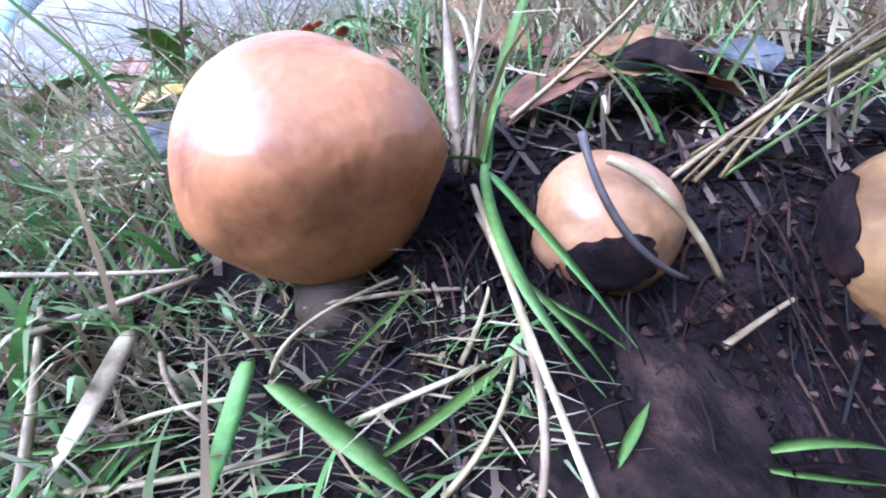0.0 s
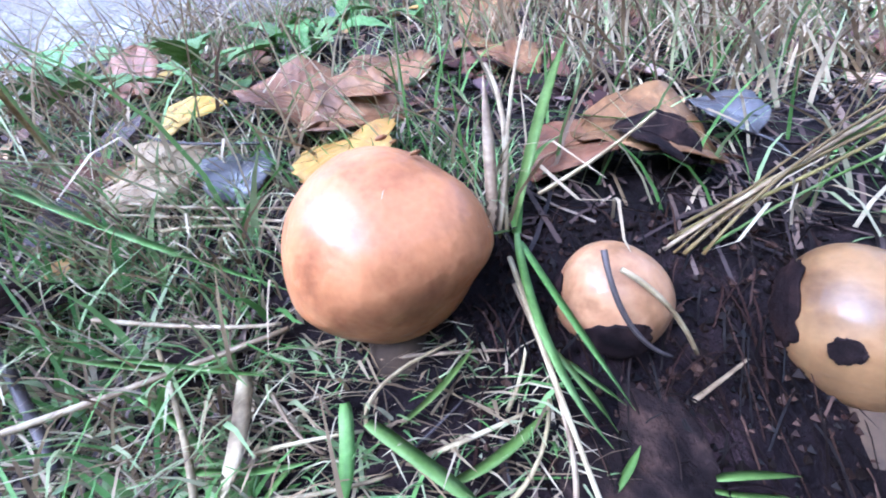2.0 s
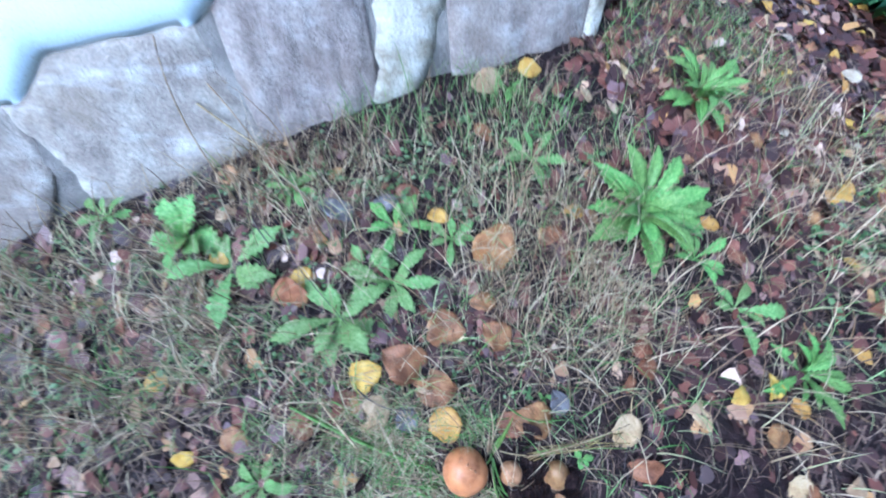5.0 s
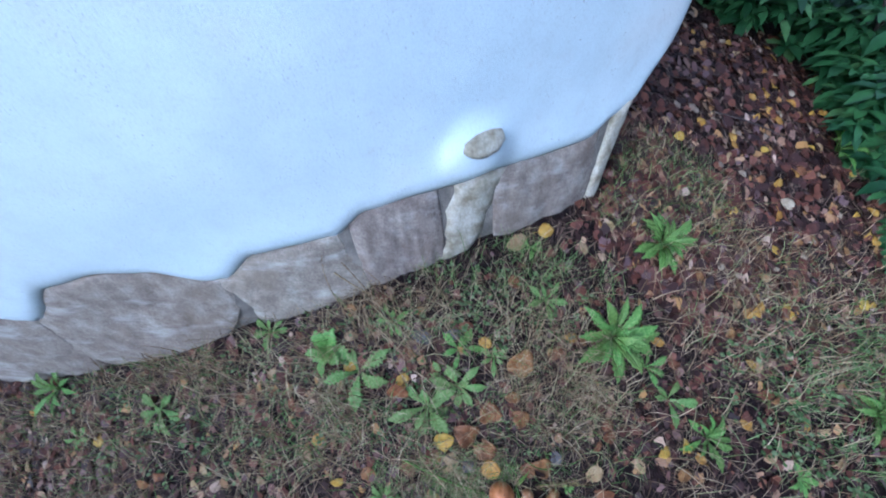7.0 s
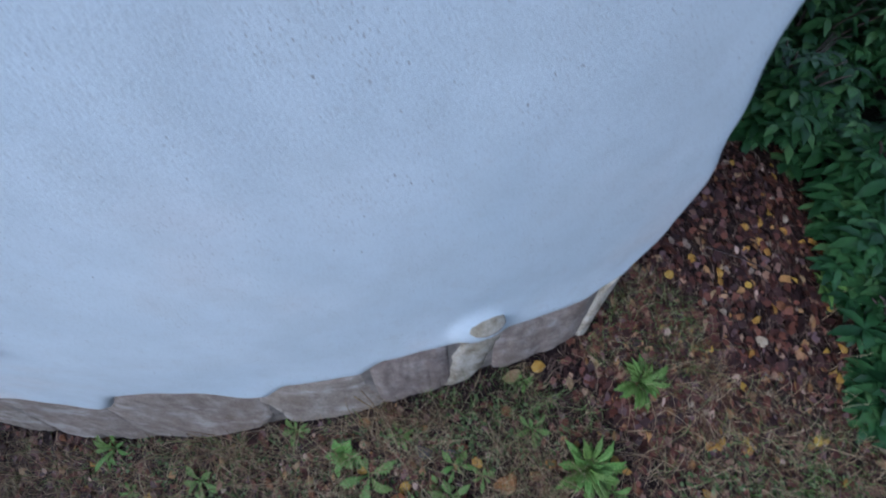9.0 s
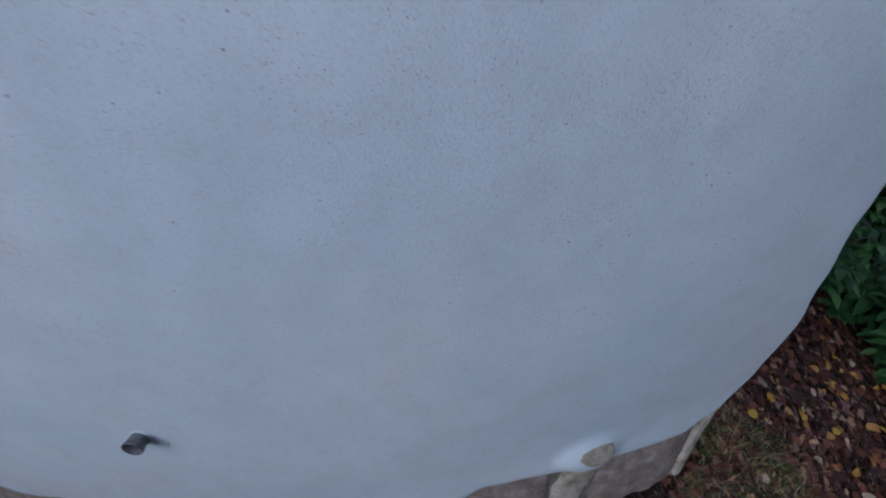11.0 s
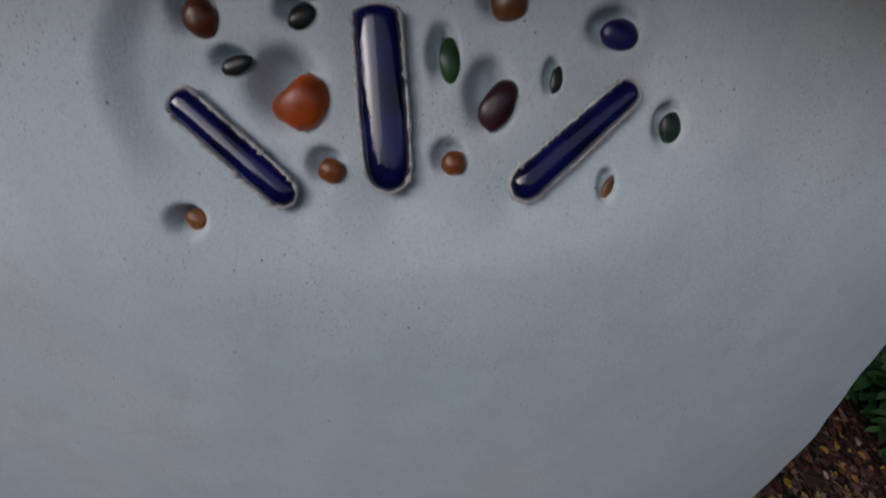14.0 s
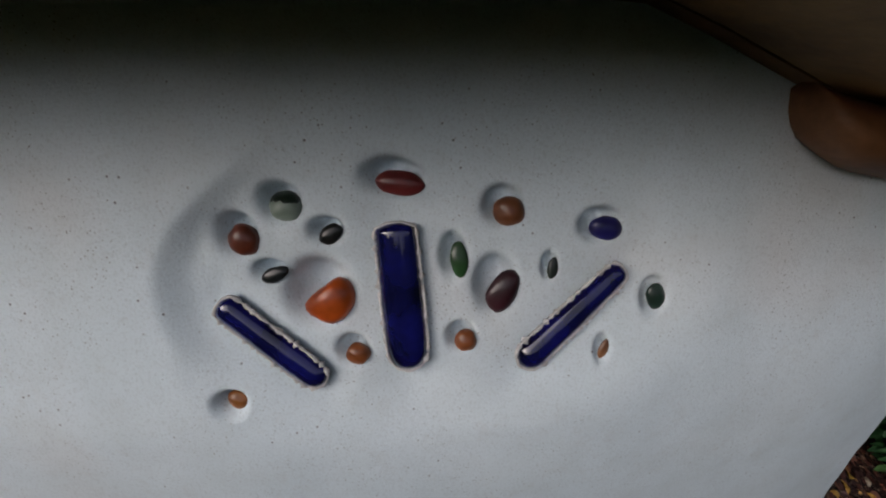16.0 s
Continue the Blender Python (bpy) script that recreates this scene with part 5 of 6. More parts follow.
for label, pts, w, mat_, kind in (
        ("thin dark stem leaning over green weeds", [(-0.110, -0.128, 0.258), (-0.155, -0.072, 0.237), (0.022, -0.188, 0.097)], 0.0020, TWIG, "tube"),
        ("long pale straw over the soil", [(-0.252, -0.295, 0.016), (-0.123, -0.301, 0.020), (0.087, -0.331, -0.025)], 0.0022, STRAW, "tube"),
        ("dry bent stalk by the wall", [(-0.340, 0.134, 0.360), (-0.224, 0.103, 0.290), (-0.105, 0.072, 0.238)], 0.0045, STRAW, "tube"),
        ("dry bent stalk by the wall", [(-0.315, 0.153, 0.392), (-0.217, 0.088, 0.296), (-0.159, 0.020, 0.209)], 0.0035, STRAW, "tube"),
        ("long dry stalk leaning on the wall", [(-0.274, 0.032, 0.211), (-0.333, 0.077, 0.358), (-0.332, 0.107, 0.485)], 0.0035, STRAW, "tube"),
        ("pale straw lying across the grass", [(0.0926, -0.3553, -0.0454), (0.1454, -0.3553, -0.0492), (0.1752, -0.3480, -0.0515)], 0.0027, STRAW, "tube"),
        ("green grass blade lying flat", [(0.1071, -0.3637, -0.0582), (0.1517, -0.3642, -0.0621), (0.1774, -0.3607, -0.0663)], 0.0028, BLADE, "blade"),
        ("broad green blade close to the soil", [(0.2141, -0.3657, -0.0796), (0.2389, -0.3781, -0.0843), (0.2558, -0.3834, -0.0919)], 0.0053, BLADE, "blade"),
        ("thick wet green blade on a rotting leaf", [(0.2436, -0.3738, -0.0919), (0.2579, -0.3721, -0.0836), (0.2724, -0.3603, -0.0758)], 0.0046, BLADE, "blade"),
        ("green blade under the large mushroom", [(0.2248, -0.3631, -0.0816), (0.2380, -0.3597, -0.0712), (0.2497, -0.3490, -0.0601)], 0.0042, BLADE, "blade"),
        ("bent straw in front of the large mushroom", [(0.2128, -0.3643, -0.0817), (0.2193, -0.3592, -0.0686), (0.2428, -0.3470, -0.0591)], 0.0020, STRAW, "tube"),
        ("long straw bowed over the soil", [(0.2621, -0.3238, -0.0363), (0.2748, -0.3639, -0.0643), (0.2843, -0.3875, -0.0868)], 0.0024, STRAW, "tube"),
        ("long straw bowed over the soil", [(0.2634, -0.3302, -0.0451), (0.2762, -0.3662, -0.0711), (0.2761, -0.3858, -0.0890)], 0.0022, STRAW, "tube"),
        ("narrow green blade on dark soil", [(0.2751, -0.3468, -0.0627), (0.2845, -0.3593, -0.0704), (0.2921, -0.3612, -0.0818)], 0.0027, BLADE, "blade"),
        ("narrow green blade on dark soil", [(0.2788, -0.3477, -0.0663), (0.2885, -0.3543, -0.0712), (0.2964, -0.3537, -0.0780)], 0.0028, BLADE, "blade"),
        ("green blade on dark soil", [(0.3170, -0.3634, -0.0936), (0.3272, -0.3624, -0.0925), (0.3429, -0.3542, -0.0990)], 0.0031, BLADE, "blade"),
        ("green blade on dark soil", [(0.3162, -0.3646, -0.0966), (0.3257, -0.3634, -0.0985), (0.3423, -0.3550, -0.1053)], 0.0023, BLADE, "blade"),
        ("short green blade on a rotting leaf", [(0.2890, -0.3697, -0.0949), (0.2929, -0.3678, -0.0895), (0.2980, -0.3616, -0.0853)], 0.0024, BLADE, "blade"),
        ("straw lying over the small mushroom", [(0.2964, -0.3470, -0.0359), (0.3093, -0.3469, -0.0480), (0.3201, -0.3408, -0.0671)], 0.0025, STRAW, "tube"),
        ("dark wet stem leaning on the small mushroom", [(0.2914, -0.3477, -0.0294), (0.2971, -0.3524, -0.0508), (0.3102, -0.3482, -0.0642)], 0.0025, TWIG, "tube"),
        ("pale straw on dark soil", [(0.3175, -0.3464, -0.0805), (0.3273, -0.3406, -0.0770), (0.3398, -0.3309, -0.0746)], 0.0020, STRAW, "tube"),
        ("limp grey-brown grass blade", [(0.1649, -0.3599, -0.0662), (0.1756, -0.3807, -0.0809), (0.1726, -0.3911, -0.0939)], 0.0060, STRAW, "blade"),
        ("green blade in the tangled grass", [(0.2044, -0.3614, -0.0756), (0.2117, -0.3770, -0.0841), (0.2120, -0.3853, -0.0954)], 0.0048, BLADE, "blade"),
        ("green blade in the tangled grass", [(0.1583, -0.3820, -0.0888), (0.1839, -0.3815, -0.0865), (0.1982, -0.3752, -0.0868)], 0.0031, BLADE, "blade"),
        ("green blade in the tangled grass", [(0.1845, -0.3869, -0.0965), (0.1893, -0.3806, -0.0900), (0.1918, -0.3746, -0.0895)], 0.0028, BLADE, "blade"),
        ("curled dry straw on soil", [(0.1771, -0.3625, -0.0722), (0.1917, -0.3717, -0.0802), (0.2009, -0.3717, -0.0871)], 0.0017, STRAW, "tube"),
        ("dry straw in the tangled grass", [(0.1632, -0.3889, -0.0967), (0.1508, -0.3765, -0.0780), (0.1243, -0.3574, -0.0581)], 0.0027, STRAW, "tube"),
        ("brown straw under the cap", [(0.2315, -0.3691, -0.0892), (0.2486, -0.3655, -0.0829), (0.2655, -0.3572, -0.0794)], 0.0023, STRAW, "tube"),
        ("brown straw bent to the soil", [(0.2580, -0.3765, -0.0965), (0.2687, -0.3703, -0.0848), (0.2728, -0.3560, -0.0750)], 0.0018, STRAW, "tube"),
        ("brown straw bent to the soil", [(0.2596, -0.3574, -0.0789), (0.2643, -0.3510, -0.0702), (0.2666, -0.3426, -0.0630)], 0.0017, STRAW, "tube"),
        ("brown straw beside the large mushroom", [(0.2150, -0.3496, -0.0651), (0.2422, -0.3487, -0.0630), (0.2598, -0.3457, -0.0636)], 0.0021, STRAW, "tube"),
        ("green blade in the tangled grass", [(0.1240, -0.3687, -0.0711), (0.1460, -0.3738, -0.0787), (0.1645, -0.3791, -0.0902)], 0.0030, BLADE, "blade"),
        ("dry straw in the tangled grass", [(0.1744, -0.3751, -0.0865), (0.1956, -0.3727, -0.0817), (0.2125, -0.3664, -0.0821)], 0.0019, STRAW, "tube"),
        ("dry straw in the tangled grass", [(0.1711, -0.3840, -0.0961), (0.1995, -0.3822, -0.0927), (0.2239, -0.3734, -0.0913)], 0.0020, STRAW, "tube"),
        ("dark twig on the soil", [(0.2264, -0.3679, -0.0894), (0.2363, -0.3627, -0.0824), (0.2457, -0.3547, -0.0762)], 0.0013, TWIG, "tube"),
        ("broad dry blade standing by the tuft", [(0.2552, -0.3091, -0.0298), (0.2559, -0.3057, -0.0010), (0.2550, -0.2968, 0.0380)], 0.0052, STRAW, "blade"),
        ("long pale straw over dry grass", [(0.2749, -0.3070, -0.0144), (0.2961, -0.3129, -0.0025), (0.3149, -0.3160, 0.0108)], 0.0023, STRAW, "tube"),
        ("thin green blade lying over dead leaves", [(0.2794, -0.2431, 0.0257), (0.3230, -0.2618, 0.0126), (0.3653, -0.2534, 0.0073)], 0.0032, BLADE, "blade"),
        ("thin dark twig over yellow leaves", [(0.0257, -0.2526, 0.0428), (0.0736, -0.2732, 0.0314), (0.1279, -0.2704, 0.0252)], 0.0032, TWIG, "tube"),
        ("long white straw on dark litter", [(0.0579, -0.3501, 0.0729), (-0.0309, -0.2761, 0.0404), (0.0460, -0.3084, -0.0013)], 0.0040, STRAW, "tube"),
        ("long green blade sloping to the large mushroom", [(-0.0827, -0.2912, 0.0319), (0.0748, -0.3289, -0.0108), (0.1751, -0.3390, -0.0413)], 0.0060, BLADE, "blade"),
        ("green grass blade over straw", [(0.0494, -0.3614, -0.0542), (0.1181, -0.3645, -0.0618), (0.1776, -0.3585, -0.0657)], 0.0033, BLADE, "blade"),
        ("thick pale straw in the grass", [(0.0668, -0.3851, -0.0801), (0.1228, -0.3701, -0.0667), (0.1769, -0.3467, -0.0541)], 0.0041, STRAW, "tube"),
        ("pale straw in front of dead leaves", [(0.0310, -0.2990, 0.0031), (0.1102, -0.3073, -0.0063), (0.1661, -0.3050, -0.0110)], 0.0031, STRAW, "tube"),
        ("pale straw in front of dead leaves", [(0.0473, -0.3058, -0.0052), (0.1185, -0.3104, -0.0117), (0.1630, -0.3099, -0.0169)], 0.0027, STRAW, "tube"),
        ("pale straw in front of dead leaves", [(0.0891, -0.3146, -0.0154), (0.1305, -0.3140, -0.0158), (0.1644, -0.3136, -0.0203)], 0.0026, STRAW, "tube"),
        ("dark wet stem in the grass", [(-0.0171, -0.3373, -0.0219), (0.0448, -0.3627, -0.0534), (0.1046, -0.3869, -0.0882)], 0.0057, TWIG, "tube"),
        ("dark twig in the bare soil", [(1.000, 1.050, 0.398), (1.180, 1.050, 0.353), (1.330, 1.050, 0.295)], 0.010, TWIG, "tube")):
    blade_thing("long_grass" if kind == "blade" else "dry_stalk", label, "grass" if kind == "blade" else "stalk", [("blade" if kind == "blade" else "stalk", pts, w, mat_, kind)])


# ---- grass, litter and small weeds: uncountable ----
def blades_mesh(name, material, rows, seed):
    """rows: count, a function that gives a place, length, width, lean. Ribbons with five joints."""
    r = np.random.default_rng(seed)
    verts, faces = [], []
    for count, place, length, width, lean in rows:
        for _ in range(count):
            p = place(r)
            if p is None:
                continue
            x, y = p
            if math.hypot(x - 0.23, y + 0.34) > 0.22 and r.uniform(0, 1) > 0.34 + smoothstep(-0.12, 0.30, nz(x * 5.5, y * 5.5, seed * 7.0) + 0.5 * nz(x * 14, y * 14, seed * 3.0)):
                continue
            L, w = length * r.uniform(0.5, 1.25), width * r.uniform(0.6, 1.3)
            a, ln = r.uniform(0, math.tau), lean * r.uniform(0.4, 1.5)
            turn = a + r.uniform(-0.9, 0.9)
            dx, dy = math.cos(a), math.sin(a)
            sx, sy = -math.sin(turn), math.cos(turn)
            z0, k0 = ground_z(x, y) - 0.002, len(verts)
            for i in range(5):
                u = i / 4
                ang = ln * (0.35 + u)
                h = L * u * math.cos(min(1.55, ang * 0.8))
                o = L * u * math.sin(min(1.55, ang * 0.8))
                ww = w * 0.5 * (1 - 0.85 * u * u)
                verts.append((x + dx * o - sx * ww, y + dy * o - sy * ww, z0 + max(h, 0.002 + 0.004 * u)))
                verts.append((x + dx * o + sx * ww, y + dy * o + sy * ww, z0 + max(h, 0.002 + 0.004 * u) + ww * 0.3))
            faces += [(k0 + 2 * i, k0 + 2 * i + 1, k0 + 2 * i + 3, k0 + 2 * i + 2) for i in range(4)]
    return raw_mesh(name, verts, faces, material)


def clear(x, y, near=True):
    """Whether grass may stand here: not in the wall, under a cap, or where the view starts."""
    p = Vector((x, y, 0))
    s = WD.dot(p)
    if s < 0.66 and WN.dot(p) > wall_foot(s) - 0.02:
        return False
    if math.hypot(x - 0.217, y + 0.345) < 0.046 or math.hypot(x - 0.298, y + 0.340) < 0.045 or math.hypot(x - 0.375, y + 0.330) < 0.034:
        return False
    if near and 0.16 < x < 0.46 and -0.62 < y < -0.33:
        return False
    if ((x - 0.345) / 0.085) ** 2 + ((y + 0.345) / 0.050) ** 2 < 1:
        return False
    if 0.20 < x < 0.34 and -0.54 < y < -0.40:
        return False
    return True


def around(cx, cy, rx, ry, near=True):
    def place(r):
        a, d = r.uniform(0, math.tau), math.sqrt(r.uniform(0, 1))
        x, y = cx + rx * d * math.cos(a), cy + ry * d * math.sin(a)
        return (x, y) if clear(x, y, near) else None
    return place


def low_mat(r):
    """Short growth on the soil in front of the large cap."""
    a, d = r.uniform(0, math.tau), math.sqrt(r.uniform(0, 1))
    return 0.218 + 0.064 * d * math.cos(a), -0.366 + 0.026 * d * math.sin(a)


dry = blades_mesh("dry_grass", GRASS_DRY, [
    (420, around(-0.05, -0.335, 0.14, 0.05), 0.045, 0.0011, 1.3), (260, around(0.09, -0.325, 0.08, 0.04), 0.030, 0.0009, 1.3),
    (620, low_mat, 0.017, 0.0007, 1.45), (240, low_mat, 0.024, 0.0015, 1.5),
    (1500, around(-1.75, -0.45, 0.7, 0.22), 0.11, 0.0022, 1.2), (420, around(0.15, -0.37, 0.05, 0.035, False), 0.022, 0.0009, 1.3), (900, around(-0.48, -0.07, 0.55, 0.13), 0.16, 0.0022, 1.3), (600, around(0.03, 0.05, 0.38, 0.11), 0.16, 0.0021, 1.1), (1000, around(-0.77, -0.25, 0.59, 0.17), 0.15, 0.0024, 1.2), (500, around(-0.19, -0.24, 0.34, 0.15), 0.13, 0.0019, 1.3),
    (260, around(0.23, -0.38, 0.12, 0.06, False), 0.034, 0.0015, 1.4), (420, around(0.10, -0.40, 0.13, 0.09, False), 0.055, 0.0018, 1.2), (1700, around(0.52, 0.11, 1.27, 0.42), 0.09, 0.0021, 1.3),
    (400, around(0.46, -0.02, 0.24, 0.14), 0.12, 0.0023, 0.7), (900, around(-1.75, -0.45, 0.7, 0.22), 0.09, 0.0022, 1.0), (260, around(0.15, -0.37, 0.06, 0.035, False), 0.022, 0.0016, 1.2), (190, around(0.34, -0.03, 0.18, 0.12), 0.10, 0.0021, 0.7), (900, around(1.12, 0.31, 0.47, 0.28), 0.14, 0.0030, 1.1), (450, around(1.79, 0.33, 0.34, 0.28), 0.14, 0.0030, 1.1), (300, around(0.37, -0.07, 0.14, 0.10), 0.10, 0.0021, 0.8), (260, around(0.48, -0.13, 0.18, 0.10), 0.10, 0.0022, 1.0),
    (1500, around(0.24, -0.07, 0.75, 0.45), 0.07, 0.0017, 1.2), (900, around(0.00, -0.38, 0.16, 0.16), 0.055, 0.0015, 1.2), (500, around(0.14, -0.29, 0.13, 0.06), 0.045, 0.0012, 1.5),
    (2600, around(-0.60, -0.31, 1.02, 0.35), 0.07, 0.0016, 1.2), (900, around(1.28, 0.06, 0.77, 0.42), 0.13, 0.0026, 0.9), (1200, around(0.14, 0.19, 0.51, 0.14), 0.09, 0.0014, 0.7),
    (2200, around(0.30, -0.75, 1.36, 0.35), 0.08, 0.0018, 1.0), (1200, around(0.74, 0.61, 0.34, 0.24), 0.09, 0.0016, 0.9), (1500, around(2.07, 0.54, 0.68, 0.63), 0.10, 0.0022, 1.0), (3500, around(0.4, -1.8, 4.0, 1.3), 0.11, 0.0034, 1.0)], 1)
tagged(new("dry_grass", dry), "matted dry straw-coloured grass over the soil", "grass", kind="stuff")
green = blades_mesh("green_grass", GRASS_GREEN, [
    (420, around(-0.05, -0.335, 0.14, 0.05), 0.040, 0.0013, 1.2), (300, around(0.09, -0.325, 0.08, 0.04), 0.030, 0.0013, 1.2),
    (240, low_mat, 0.015, 0.0010, 1.3), (60, low_mat, 0.020, 0.0022, 1.3),
    (190, around(0.18, -0.39, 0.08, 0.05, False), 0.030, 0.0022, 1.2), (200, around(0.11, -0.39, 0.11, 0.08, False), 0.045, 0.0030, 1.1), (60, around(0.18, -0.40, 0.08, 0.04, False), 0.030, 0.0042, 1.0),
    (500, around(0.07, -0.39, 0.14, 0.15), 0.050, 0.0020, 1.1), (220, around(0.22, -0.28, 0.05, 0.03), 0.035, 0.0014, 0.9), (700, around(0.32, -0.05, 0.40, 0.25), 0.07, 0.0018, 0.9),
    (170, around(0.52, -0.30, 0.10, 0.12, False), 0.050, 0.0020, 1.1), (800, around(1.37, 0.17, 0.59, 0.35), 0.11, 0.0022, 0.9), (1500, around(-0.81, -0.40, 1.02, 0.32), 0.09, 0.0022, 1.0),
    (700, around(0.17, 0.25, 0.42, 0.08), 0.10, 0.0018, 0.6), (1300, around(0.30, -0.75, 1.27, 0.32), 0.09, 0.0022, 0.9), (900, around(0.68, 0.62, 0.30, 0.21), 0.09, 0.0018, 0.9),
    (900, around(1.73, 0.14, 0.68, 0.42), 0.10, 0.0024, 0.9), (300, around(-0.08, -0.26, 0.18, 0.12), 0.03, 0.0016, 1.1), (3000, around(0.4, -1.8, 4.0, 1.3), 0.11, 0.0034, 0.9)], 2)
tagged(new("green_grass", green), "thin green grass blades among litter", "grass", kind="stuff")


def litter_mesh(seed):
    r = np.random.default_rng(seed)
    verts, faces = [], []
    for count, cx, cy, rx, ry, length, width in ((2500, -1.8, -0.4, 0.8, 0.25, 0.045, 0.0022), (2600, 0.23, -0.31, 0.32, 0.26, 0.016, 0.0013), (3000, 0.19, -0.08, 0.80, 0.50, 0.035, 0.0016), (5000, -0.62, -0.22, 1.19, 0.35, 0.05, 0.0020),
                                                 (5000, 1.23, 0.51, 1.02, 0.84, 0.045, 0.0035), (2500, 1.32, 1.17, 0.85, 0.70, 0.05, 0.006), (2500, 0.30, -0.70, 1.36, 0.35, 0.05, 0.0022)):
        for _ in range(count):
            a, d = r.uniform(0, math.tau), math.sqrt(r.uniform(0, 1))
            x, y = cx + rx * d * math.cos(a), cy + ry * d * math.sin(a)
            if not clear(x, y, False):
                continue
            t, L, w = r.uniform(0, math.tau), length * r.uniform(0.4, 1.4), width * r.uniform(0.5, 1.4)
            dx, dy, k0 = math.cos(t), math.sin(t), len(verts)
            bow = r.uniform(-0.25, 0.25) * L
            for i in range(4):
                u = i / 3 - 0.5
                o = bow * (0.25 - u * u)
                px, py = x + dx * L * u - dy * o, y + dy * L * u + dx * o
                z = ground_z(px, py) + 0.0012 + r.uniform(0, 0.004)
                verts.append((px - dy * w / 2, py + dx * w / 2, z))
                verts.append((px + dy * w / 2, py - dx * w / 2, z + 0.0006))
            faces += [(k0 + 2 * i, k0 + 2 * i + 1, k0 + 2 * i + 3, k0 + 2 * i + 2) for i in range(3)]
    return raw_mesh("leaf_litter", verts, faces, LITTER)


tagged(new("leaf_litter", litter_mesh(4)), "brown litter of straw bits and leaf crumbs", "litter", kind="stuff")


def scraps_mesh(seed):
    """Small dead leaves and torn pieces, curled, flat on the soil."""
    r = np.random.default_rng(seed)
    verts, faces = [], []
    for count, cx, cy, rx, ry, size in ((900, -1.8, -0.4, 0.8, 0.25, 0.026), (420, 0.23, -0.32, 0.30, 0.22, 0.011), (700, 0.13, -0.09, 0.60, 0.40, 0.020), (1800, -0.75, -0.28, 1.19, 0.35, 0.026), (1700, 1.15, 0.21, 0.85, 0.56, 0.026),
                                        (3000, 1.20, 0.89, 0.85, 0.84, 0.034), (900, 0.94, 0.47, 0.42, 0.28, 0.034), (500, 0.65, 0.68, 0.30, 0.35, 0.03), (900, 0.30, -0.70, 1.44, 0.32, 0.026), (500, 1.19, 1.44, 0.68, 0.56, 0.03)):
        for _ in range(count):
            a, d = r.uniform(0, math.tau), math.sqrt(r.uniform(0, 1))
            x, y = cx + rx * d * math.cos(a), cy + ry * d * math.sin(a)
            if not clear(x, y, False):
                continue
            if 0.05 < x < 0.52 and -0.60 < y < -0.20:
                continue
            t, L, tilt, roll = r.uniform(0, math.tau), size * r.uniform(0.5, 1.5), r.uniform(-0.5, 0.5), r.uniform(-0.6, 0.6)
            dx, dy, k0, bow = math.cos(t), math.sin(t), len(verts), r.uniform(-0.3, 0.5)
            z0 = ground_z(x, y) + 0.002 + abs(tilt) * L * 0.4 + 0.2 * L * abs(roll)
            for q, w in ((-0.5, 0.08), (-0.3, 0.36), (0.0, 0.46), (0.28, 0.36), (0.5, 0.05)):
                for v in (-1, 0, 1):
                    ww = w * L * v * r.uniform(0.35, 1.25)
                    px, py = x + dx * q * L - dy * ww, y + dy * q * L + dx * ww
                    verts.append((px, py, z0 + bank(px, py) - bank(x, y) + q * L * tilt + ww * roll - bow * q * q * L + 0.3 * bow * abs(ww)))
            for i in range(4):
                for v in range(2):
                    b0 = k0 + 3 * i + v
                    faces.append((b0, b0 + 1, b0 + 4, b0 + 3))
    return raw_mesh("dead_leaf_scraps", verts, faces, SCRAPS)


tagged(new("dead_leaf_scraps", scraps_mesh(9)), "torn brown and greyish dead leaves on the soil", "leaf litter", kind="stuff")


